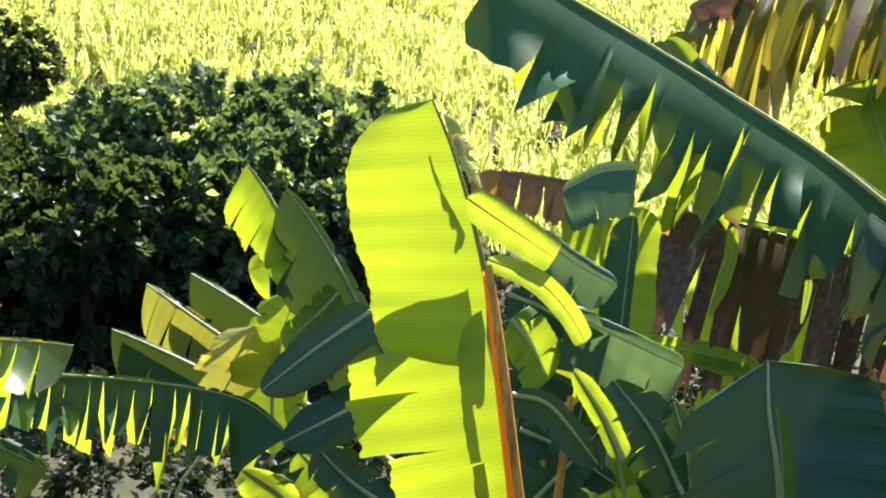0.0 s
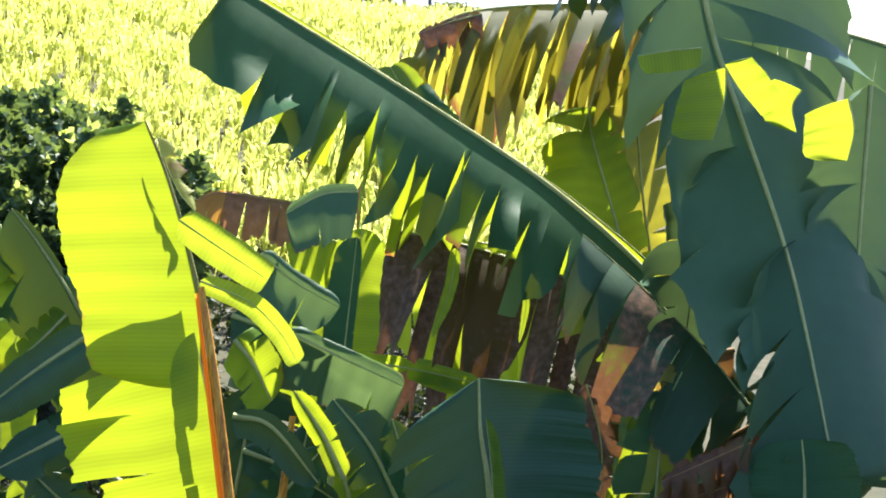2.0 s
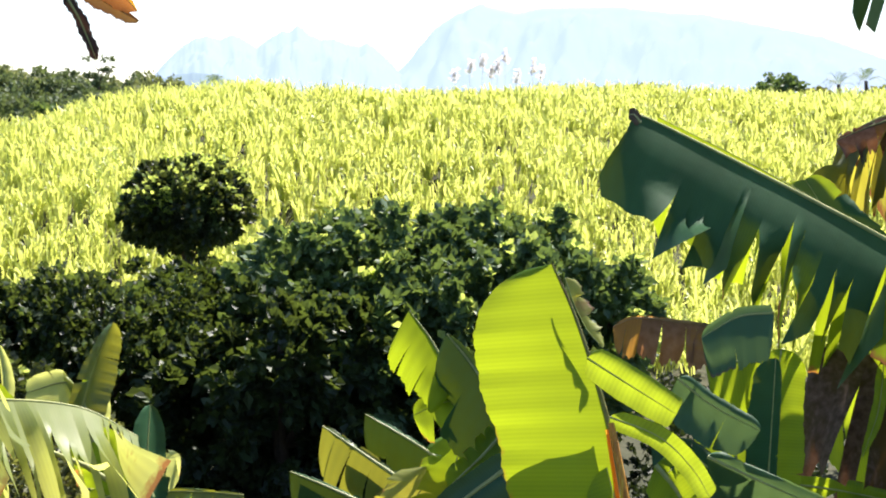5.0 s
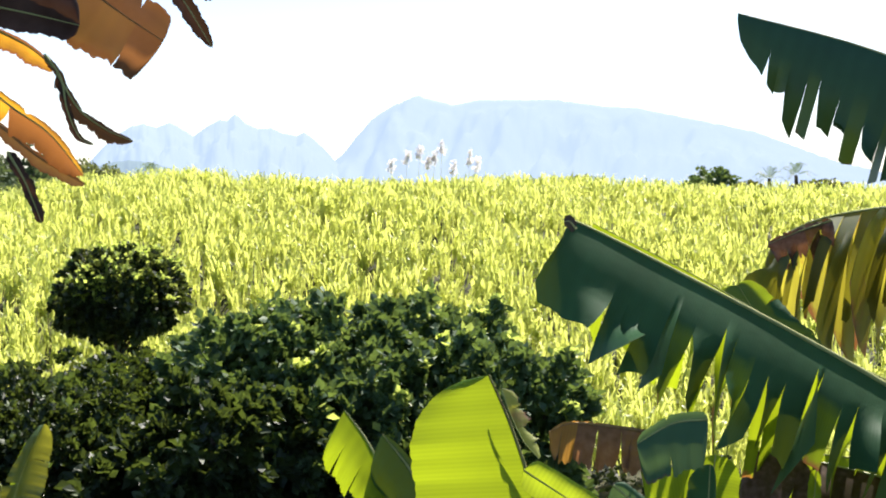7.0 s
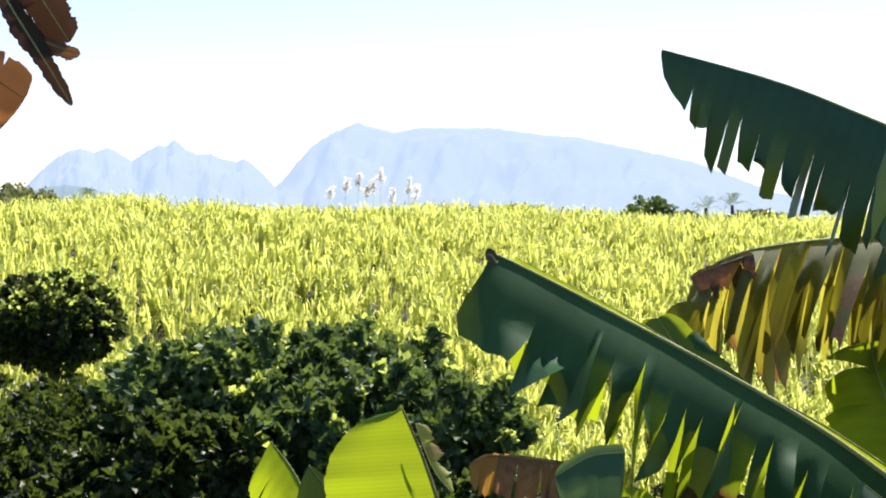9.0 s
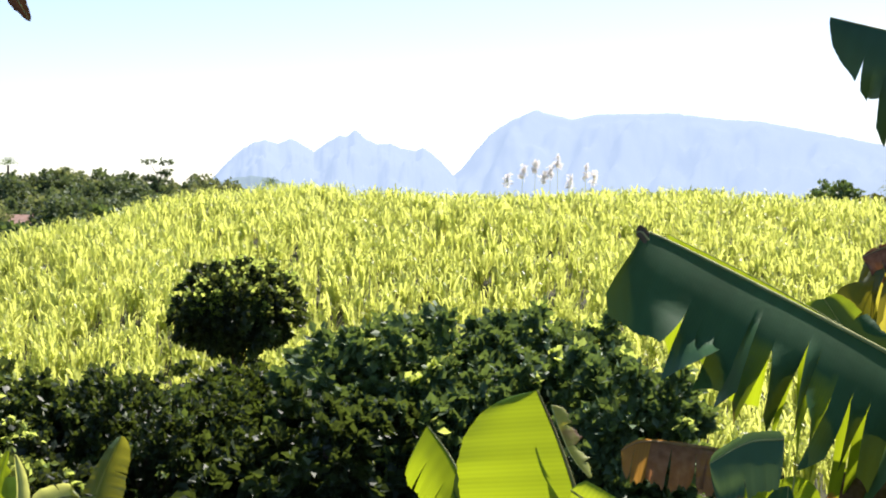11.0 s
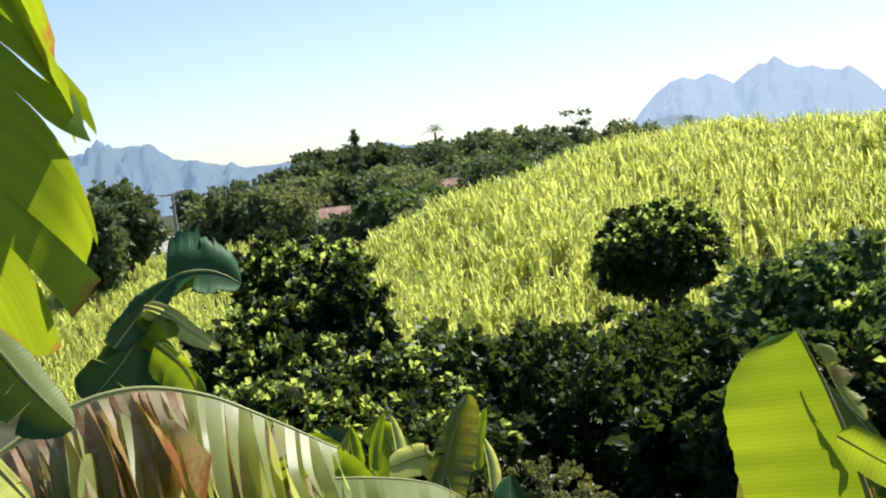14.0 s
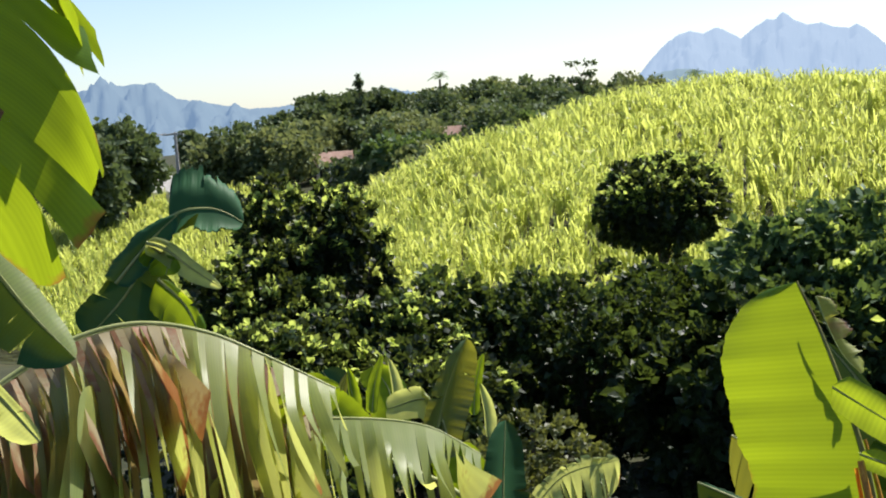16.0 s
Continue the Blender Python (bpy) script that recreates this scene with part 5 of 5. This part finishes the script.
folded_plant = banana_plant((-2.78, 5.54, -2.16), 'small banana plant with folded wind-bent leaves')
banana_leaf(folded_plant, [(-2.63, 5.86, -0.399), (-2.56, 5.89, -0.372), (-2.47, 5.94, -0.373), (-2.4, 5.97, -0.402), (-2.34, 6, -0.448)], (-0.055, 0.148, 0.16), (0.051, -0.149, -0.087), leaf_mature, tears=3, deep=0.4, droop=0.04, gap=0.05, seed=51, square=0.0, tip=0.5, ragged=0.06, cup=0.2, rib_r=0.008, label='folded broad leaf, grey-green', stalk=False)
banana_leaf(folded_plant, [(-2.83, 5.7, -0.663), (-2.72, 5.77, -0.524), (-2.65, 5.82, -0.446), (-2.59, 5.86, -0.392)], (-0.075, -0.017, 0.018), (0.089, -0.046, -0.037), leaf_mature, tears=1, droop=0.03, gap=0.05, seed=52, square=0.1, ragged=0.05, tip=0.4, cup=0.25, stalk=False)
banana_leaf(folded_plant, [(-2.67, 5.71, -0.491), (-2.6, 5.75, -0.528), (-2.5, 5.79, -0.624), (-2.39, 5.83, -0.714)], (-0.037, -0.023, -0.038), (0.019, 0.014, 0.038), leaf_pale, tears=1, droop=0.1, gap=0.02, seed=53, tip=0.8, cup=0.25, stalk=False)
banana_leaf(folded_plant, [(-2.67, 5.73, -0.503), (-2.6, 5.77, -0.56), (-2.61, 5.75, -0.638)], (-0.071, -0.043, -0.044), (0.041, 0.019, -0.029), leaf_young, tears=1, droop=0.05, gap=0.02, seed=531, tip=0.3, cup=0.3, stalk=False)
banana_leaf(folded_plant, [(-2.76, 5.88, -0.566), (-2.85, 5.81, -0.73), (-2.99, 5.71, -0.896)], (0.165, 0.072, -0.144), (-0.102, -0.051, 0.067), leaf_mature, tears=3, droop=0.1, gap=0.1, seed=54, tip=0.2, stalk=False)
banana_leaf(folded_plant, [(-2.68, 5.8, -0.661), (-2.58, 5.84, -0.785), (-2.52, 5.85, -0.929)], (-0.078, -0.056, -0.102), (0.039, 0.021, 0.005), leaf_young, tears=4, droop=0.2, gap=0.3, seed=55, stalk=False)

near_plant = banana_plant((-1.38, 2.02, -0.32), 'tall banana plant with sunlit and withered leaves')
leaf_stalk(near_plant, [(-1.38, 2.02, -0.4), (-1.15, 1.65, 0.08), (-0.75, 1.18, 0.26), (-0.565, 0.878, 0.203)], 0.018, 0.004)
banana_leaf(near_plant, [(-1.55, 2.92, 1.02), (-1.59, 2.89, 0.669), (-1.55, 2.89, 0.434), (-1.51, 2.89, 0.236), (-1.56, 2.86, 0.098), (-1.65, 2.83, -0.012)], (0.288, 0.185, -0.208), None, leaf_young, tears=11, deep=0.55, droop=0.45, gap=0.0, twist=0.36, seed=400, tip=0.05, square=0.0, ragged=0.01, rib_r=0.01, cup=0.08, stalk=False, label='long yellow-green leaf split into overlapping strips')
banana_leaf(near_plant, [(-1.7, 3.01, -0.133), (-1.61, 3.03, -0.282), (-1.52, 3.05, -0.416), (-1.43, 3.08, -0.527)], (-0.113, 0.012, -0.072), None, leaf_mature, tears=5, deep=0.6, droop=0.06, gap=0.15, seed=62, tip=0.3, rib_r=0.006, cup=0.2, stalk=True)
banana_leaf(near_plant, [(-1.79, 3.13, -0.264), (-1.75, 3.14, -0.435), (-1.73, 3.13, -0.603)], (-0.053, -0.017, 0.005), (0.065, 0.02, -0.018), leaf_young, tears=3, droop=0.1, gap=0.06, seed=67, tip=0.3, stalk=True)
banana_leaf(near_plant, [(-1.76, 3.03, -0.483), (-1.65, 3.05, -0.588), (-1.55, 3.08, -0.725)], (-0.068, -0.025, -0.047), (0.019, 0.007, 0.012), leaf_pale, tears=3, droop=0.1, gap=0.05, seed=621, tip=0.3, stalk=False)
banana_leaf(near_plant, [(-1.48, 2.8, 0.092), (-1.43, 2.82, 0.063), (-1.39, 2.83, 0.049)], (-0.002, -0.002, -0.027), (0.001, 0.001, 0.012), leaf_dead, tears=4, droop=0.3, gap=0.4, seed=622, tip=0.3, rib_r=0.002, stalk=False)
banana_leaf(near_plant, [(-0.396, 0.879, 0.191), (-0.344, 0.872, 0.154), (-0.305, 0.866, 0.126), (-0.276, 0.862, 0.107)], (-0.017, 0.002, -0.031), (0.011, -0.001, 0.017), leaf_dead, tears=2, span=(0.75, 0.95), deep=0.3, droop=0.04, gap=0.1, ragged=0.05, twist=0.1, seed=63, tip=0.05, rib_r=0.0012, square=0.3, cup=0.06, stalk=False, label='withered reddish brown leaf hanging torn')
banana_leaf(near_plant, [(-0.421, 0.85, 0.133), (-0.363, 0.845, 0.122), (-0.327, 0.842, 0.114)], (-0.001, -0, -0.012), (0.001, 0.001, 0.022), leaf_blackish, tears=1, droop=0.05, gap=0.0, ragged=0.06, seed=68, tip=0.12, rib_r=0.001, stalk=False)
banana_leaf(near_plant, [(-0.307, 0.858, 0.205), (-0.283, 0.854, 0.165), (-0.259, 0.85, 0.128), (-0.243, 0.848, 0.102)], (-0.007, 0.001, -0.004), (0.007, -0.001, 0.004), leaf_blackish, tears=1, droop=0.04, gap=0.0, ragged=0.12, seed=69, tip=0.6, rib_r=0.001, square=0.3, stalk=False)
banana_leaf(near_plant, [(-0.289, 0.86, 0.21), (-0.267, 0.857, 0.177), (-0.246, 0.854, 0.145)], (-0.015, 0.002, -0.009), (0.012, -0.002, 0.008), leaf_blackish, tears=3, deep=0.5, droop=0.06, gap=0.15, ragged=0.12, twist=0.4, seed=92, tip=0.15, rib_r=0.001, square=0.2, stalk=False)
banana_leaf(near_plant, [(-0.266, 0.852, 0.146), (-0.25, 0.849, 0.14), (-0.238, 0.848, 0.137)], (-0.001, 0, -0.006), (0.001, -0, 0.004), leaf_dead, tears=1, droop=0.05, gap=0.0, ragged=0.1, seed=921, tip=0.3, rib_r=0.001, stalk=False)
banana_leaf(near_plant, [(-0.396, 0.878, 0.118), (-0.366, 0.875, 0.103), (-0.348, 0.873, 0.088)], (-0.004, -0, -0.009), (0.001, -0, 0.002), leaf_orange, tears=1, droop=0.05, gap=0.0, ragged=0.08, seed=93, tip=0.5, rib_r=0.001, stalk=False, label='orange-yellow drying strip')
banana_leaf(near_plant, [(-0.355, 0.874, 0.098), (-0.344, 0.872, 0.082), (-0.34, 0.871, 0.062), (-0.332, 0.87, 0.044), (-0.322, 0.869, 0.038)], (-0.003, 0, -0.001), (0.002, -0, 0.001), leaf_blackish, tears=1, droop=0.02, gap=0.0, ragged=0.15, seed=64, tip=0.3, rib_r=0.001, stalk=False)
banana_leaf(near_plant, [(-0.347, 0.873, 0.086), (-0.332, 0.87, 0.062), (-0.313, 0.868, 0.048), (-0.296, 0.867, 0.041)], (-0.003, -0, -0.006), (0.001, -0, 0.002), leaf_blackish, tears=2, deep=0.7, droop=0.03, gap=0.3, ragged=0.15, seed=65, tip=0.2, rib_r=0.001, stalk=False)
banana_leaf(near_plant, [(-0.413, 0.888, 0.091), (-0.381, 0.884, 0.065), (-0.354, 0.882, 0.046), (-0.33, 0.878, 0.018)], (-0.005, -0, -0.014), (0.003, -0, 0.003), leaf_orange, tears=2, deep=0.6, droop=0.04, gap=0.2, ragged=0.08, seed=94, tip=0.4, rib_r=0.001, stalk=False)
banana_leaf(near_plant, [(-0.391, 0.89, 0.054), (-0.361, 0.886, 0.03), (-0.33, 0.883, 0.012)], (-0.003, 0, -0.006), (0.001, -0, 0.002), leaf_dead, tears=1, droop=0.04, gap=0.0, ragged=0.1, seed=941, tip=0.3, rib_r=0.001, stalk=False)
banana_leaf(near_plant, [(-0.379, 0.873, 0.033), (-0.368, 0.871, 0.015), (-0.361, 0.87, -0.001), (-0.356, 0.869, -0.014)], (-0.003, 0, -0.002), (0.004, -0, 0.002), leaf_blackish, tears=1, droop=0.02, gap=0.0, ragged=0.15, seed=942, tip=0.2, rib_r=0.001, stalk=False)
leaf_stalk(near_plant, [(-2.01, 2.78, -0.647), (-1.86, 2.85, -0.301), (-1.68, 2.84, -0.029), (-1.57, 2.86, 0.099)], 0.03, 0.012, rib_skin)
# added pale strip painting the white sheen on the dark leaf's upper edge
banana_leaf(near_plant, [(-1.69, 3, -0.133), (-1.6, 3.02, -0.28), (-1.51, 3.04, -0.414), (-1.42, 3.06, -0.524)], (0.009, 0.057, 0.017), None, leaf_pale, tears=1, droop=0.0, gap=0.0, seed=623, tip=0.4, rib_r=0.003, cup=0.1, stalk=False)
banana_leaf(big_plant, [(0.633, 4.5, -0.116), (0.613, 4.5, -0.092), (0.594, 4.5, -0.092)], (-0.009, 0.001, -0.017), (-0.002, 0.001, 0.023), bark, tears=1, droop=0.1, gap=0.1, seed=99, rib_r=0.004, stalk=False)
banana_leaf(big_plant, [(1.43, 4.46, -0.892), (1.41, 4.44, -1.04), (1.36, 4.43, -1.19)], (-0.015, 0.009, 0.019), (0.018, -0.008, -0.009), leaf_young, tears=1, droop=0.05, gap=0.0, seed=310, tip=0.8, ragged=0.06, rib_r=0.002, stalk=False)
banana_leaf(big_plant, [(1.65, 4.37, -0.953), (1.65, 4.34, -1.06), (1.63, 4.32, -1.18)], (-0.012, 0.005, -0.001), (0.011, -0.005, -0.004), leaf_young, tears=1, droop=0.05, gap=0.0, seed=311, tip=0.8, ragged=0.06, rib_r=0.002, stalk=False)
banana_leaf(big_plant, [(1.29, 4.37, -1.3), (1.37, 4.33, -1.32), (1.46, 4.3, -1.33)], (-0.001, -0.007, -0.027), (-0.002, 0.01, 0.036), leaf_young, tears=1, droop=0.05, gap=0.0, seed=313, tip=0.2, rib_r=0.003, stalk=False)
banana_leaf(big_plant, [(2.28, 4.6, -0.983), (2.1, 4.63, -0.849), (1.81, 4.68, -0.662), (1.49, 4.71, -0.502), (1.08, 4.7, -0.276), (0.716, 4.65, -0.1)], (-0.042, 0.152, -0.443), None, leaf_young, tears=26, deep=0.62, droop=0.12, gap=0.45, twist=0.6, seed=340, tip=0.1, rib_r=0.004, square=0.1, stalk=False)
banana_leaf(big_plant, [(0.978, 4.13, -0.673), (0.879, 4.16, -0.69), (0.776, 4.19, -0.757)], (-0.017, -0.071, -0.134), (0.007, 0.003, 0.031), leaf_heavy, tears=2, deep=0.3, droop=0.1, gap=0.1, seed=341, tip=0.12, cup=0.08, rib_r=0.004, stalk=False)
banana_leaf(big_plant, [(1.04, 4.45, -0.883), (0.944, 4.48, -0.882), (0.857, 4.51, -0.88)], (0.027, -0.049, -0.233), None, leaf_young, tears=3, deep=0.6, droop=0.05, gap=0.12, seed=342, tip=0.2, square=0.0, rib_r=0.003, stalk=False)
banana_leaf(big_plant, [(1.01, 4.21, -1.44), (1.02, 4.24, -1.23), (1.03, 4.28, -0.978), (1.05, 4.3, -0.811)], (-0.081, 0.027, 0), (0.111, 0.046, -0.011), leaf_young, tears=2, deep=0.4, droop=0.05, gap=0.04, seed=343, tip=0.12, square=0.0, rib_r=0.008)
banana_leaf(big_plant, [(0.984, 4.17, -1.39), (0.993, 4.2, -1.21), (1.01, 4.23, -0.97), (1.02, 4.25, -0.831)], (-0.07, 0.024, 0.001), (0.023, -0.008, 0.002), leaf_mature, tears=2, deep=0.4, droop=0.05, gap=0.04, seed=344, tip=0.12, square=0.0, rib_r=0.004, stalk=False)
banana_leaf(big_plant, [(1.12, 4.41, -1.27), (1.27, 4.36, -1.28), (1.49, 4.28, -1.31)], (0.001, -0.007, -0.04), (-0.001, 0.007, 0.04), leaf_young, tears=3, droop=0.05, gap=0.1, seed=345, tip=0.15, rib_r=0.004, stalk=False)
banana_leaf(big_plant, [(1.68, 4.87, -1.52), (1.67, 4.91, -1.35), (1.68, 4.94, -1.17)], (-0.04, 0.013, -0.003), (0.04, -0.013, 0.003), leaf_young, tears=3, droop=0.05, gap=0.1, seed=346, tip=0.2, rib_r=0.004)
banana_leaf(big_plant, [(1.12, 3.15, -1.44), (1.1, 3.19, -1.26), (1.08, 3.22, -1.14), (1.07, 3.24, -1.01)], None, (0.32, -0.001, 0.005), leaf_shade, tears=1, droop=0.06, gap=0.0, seed=347, tip=0.12, cup=0.14, square=0.0, rib_r=0.011, label='broad dark leaf with a pale midrib')
banana_leaf(big_plant, [(1.12, 3.15, -1.44), (1.1, 3.19, -1.26), (1.08, 3.22, -1.14), (1.07, 3.24, -1.01)], (-0.194, 0.091, -0.165), None, leaf_shade, tears=4, deep=0.6, droop=0.08, gap=0.12, seed=348, tip=0.05, square=0.0, rib_r=0.003, stalk=False)
banana_leaf(big_plant, [(1.11, 3.12, -1.43), (1.1, 3.16, -1.25), (1.08, 3.19, -1.1)], None, (0.029, -0.009, 0.002), leaf_young, tears=1, droop=0.02, gap=0.0, seed=349, tip=0.3, square=0.0, rib_r=0.002, stalk=False)
banana_leaf(big_plant, [(1.05, 3.59, -1.52), (1.03, 3.62, -1.37), (0.991, 3.66, -1.24)], (-0.059, 0.016, -0.02), (0.059, -0.021, -0.003), leaf_mature, tears=5, droop=0.15, gap=0.3, seed=350, tip=0.3)
banana_leaf(big_plant, [(2.07, 5.15, -1.02), (1.77, 5.25, -0.993), (1.46, 5.36, -0.975)], (0.048, 0.002, -0.516), None, leaf_split, tears=6, deep=0.5, droop=0.03, gap=0.1, seed=351, tip=0.1, square=0.0, rib_r=0.004, stalk=False)
banana_leaf(big_plant, [(0.896, 4.46, -0.77), (0.746, 4.49, -0.752), (0.626, 4.51, -0.747), (0.559, 4.52, -0.776)], (-0.017, -0.049, -0.112), (-0, 0.002, 0.009), leaf_rust, tears=6, deep=0.65, droop=0.15, gap=0.3, twist=0.6, ragged=0.08, seed=14, tip=0.12, square=0.0, rib_r=0.008, rib_mat=dead_rib_skin, stalk=False, label='withered reddish brown leaf')
banana_leaf(right_plant, [(2, 3.98, -1.15), (1.98, 3.97, -1.21), (1.97, 3.97, -1.26)], (-0.048, 0.024, -0.007), (0.039, -0.025, -0.012), leaf_old, tears=3, droop=0.2, gap=0.3, seed=314, tip=0.3, rib_r=0.002, stalk=False)
banana_leaf(right_plant, [(2.12, 3.62, -1.31), (2.03, 3.66, -1.37), (1.88, 3.71, -1.46)], (-0.02, -0.018, -0.087), (0.015, 0.007, 0.047), leaf_dead, tears=7, droop=0.3, gap=0.5, twist=0.6, seed=315, rib_r=0.004, stalk=False)
banana_leaf(right_plant, [(2.14, 3.63, -1.43), (2.04, 3.67, -1.48), (1.89, 3.74, -1.55)], (-0.04, -0.005, -0.079), (-0.004, 0.022, 0.055), leaf_dead, tears=7, droop=0.3, gap=0.5, twist=0.6, seed=316, rib_r=0.004, stalk=False)
banana_leaf(right_plant, [(2.93, 5.68, 0.027), (2.44, 5.83, -0.024), (2.16, 5.92, -0.058), (1.93, 5.99, -0.111), (1.76, 6.04, -0.206)], (-0.234, -0.208, -0.426), None, leaf_tatter, tears=24, deep=0.95, droop=0.15, gap=0.4, twist=0.8, ragged=0.1, seed=22, tip=0.1, square=0.1, rib_r=0.012, label='torn leaf turning yellow and brown', stalk=False)
banana_leaf(right_plant, [(2.98, 5.77, 0.019), (2.49, 5.92, -0.032), (2.2, 6.02, -0.066), (1.97, 6.09, -0.121), (1.79, 6.13, -0.217)], (0.052, 0.217, -0.505), None, leaf_old, tears=14, deep=0.85, droop=0.15, gap=0.55, twist=0.8, ragged=0.1, seed=23, tip=0.1, square=0.1, rib_r=0.003, stalk=False)
banana_leaf(right_plant, [(2.82, 5.9, -0.161), (2.6, 5.97, -0.155), (2.36, 6.05, -0.18)], (-0.014, -0.06, -0.376), None, leaf_tatter, tears=12, deep=0.9, droop=0.2, gap=0.6, twist=0.8, seed=231, tip=0.1, square=0.0, rib_r=0.003, stalk=False)
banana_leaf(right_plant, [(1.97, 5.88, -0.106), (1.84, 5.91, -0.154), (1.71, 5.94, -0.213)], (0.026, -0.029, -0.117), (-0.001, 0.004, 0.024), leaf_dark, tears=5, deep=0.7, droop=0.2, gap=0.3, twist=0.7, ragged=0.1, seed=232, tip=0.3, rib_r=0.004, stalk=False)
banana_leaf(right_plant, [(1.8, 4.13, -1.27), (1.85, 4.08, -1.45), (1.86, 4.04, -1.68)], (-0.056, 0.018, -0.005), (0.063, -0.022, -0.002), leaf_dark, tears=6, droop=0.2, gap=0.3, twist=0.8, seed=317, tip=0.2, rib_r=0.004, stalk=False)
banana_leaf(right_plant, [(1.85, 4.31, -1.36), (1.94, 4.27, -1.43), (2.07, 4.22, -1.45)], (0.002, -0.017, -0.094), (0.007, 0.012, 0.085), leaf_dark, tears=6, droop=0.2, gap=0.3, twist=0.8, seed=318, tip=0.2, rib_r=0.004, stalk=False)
banana_leaf(right_plant, [(1.85, 3.94, -1.63), (1.91, 3.96, -1.43), (1.94, 3.98, -1.25)], (-0.041, 0.015, 0.004), (0.044, -0.016, -0.003), leaf_young, tears=4, droop=0.1, gap=0.2, seed=319, tip=0.3, rib_r=0.006)
banana_leaf(arching_plant, [(-2.21, 7.08, -1.55), (-2.2, 7.12, -1.41), (-2.16, 7.16, -1.26)], (-0.037, -0.014, 0), (0.024, 0.005, -0.017), leaf_young, tears=1, droop=0.1, gap=0.0, seed=901, tip=0.7, rib_r=0.003, cup=0.2, stalk=False)
banana_leaf(arching_plant, [(-2.1, 7.11, -1.62), (-2.1, 7.15, -1.45), (-2.13, 7.17, -1.28)], (-0.014, -0.005, -0), (0.047, 0.013, -0.018), leaf_pale, tears=1, droop=0.1, gap=0.0, seed=902, tip=0.7, rib_r=0.003, cup=0.2, stalk=False)
banana_leaf(arching_plant, [(-2.3, 7.05, -1.57), (-2.31, 7.07, -1.44), (-2.33, 7.09, -1.31)], (-0.016, -0.006, 0), (0.044, 0.013, -0.018), leaf_young, tears=1, droop=0.1, gap=0.0, seed=903, tip=0.7, rib_r=0.003, cup=0.2, stalk=False)
banana_leaf(arching_plant, [(-1.71, 7.24, -1.6), (-1.7, 7.28, -1.45), (-1.66, 7.32, -1.29)], (-0.034, -0.01, 0.001), (0.027, 0.005, -0.016), leaf_young, tears=1, droop=0.1, gap=0.0, seed=904, tip=0.7, rib_r=0.003, cup=0.2, stalk=False)
banana_leaf(arching_plant, [(-2.38, 7.01, -1.59), (-2.37, 7.05, -1.46), (-2.33, 7.09, -1.33)], (-0.033, -0.013, 0.001), (0.026, 0.007, -0.018), leaf_fringe, tears=1, droop=0.1, gap=0.0, seed=905, tip=0.7, rib_r=0.003, cup=0.2, stalk=False)
banana_leaf(arching_plant, [(-1.64, 7.24, -1.72), (-1.65, 7.27, -1.58), (-1.68, 7.29, -1.44)], (-0.014, -0.004, -0.001), (0.048, 0.01, -0.018), leaf_pale, tears=1, droop=0.1, gap=0.0, seed=906, tip=0.7, rib_r=0.003, cup=0.2, stalk=False)
banana_leaf(arching_plant, [(-1.83, 4.91, -1.08), (-1.69, 4.96, -1.02), (-1.55, 5.01, -0.992)], (0.004, -0.004, -0.083), (-0.006, 0.001, 0.05), leaf_young, tears=4, droop=0.1, gap=0.2, seed=442, tip=0.2)
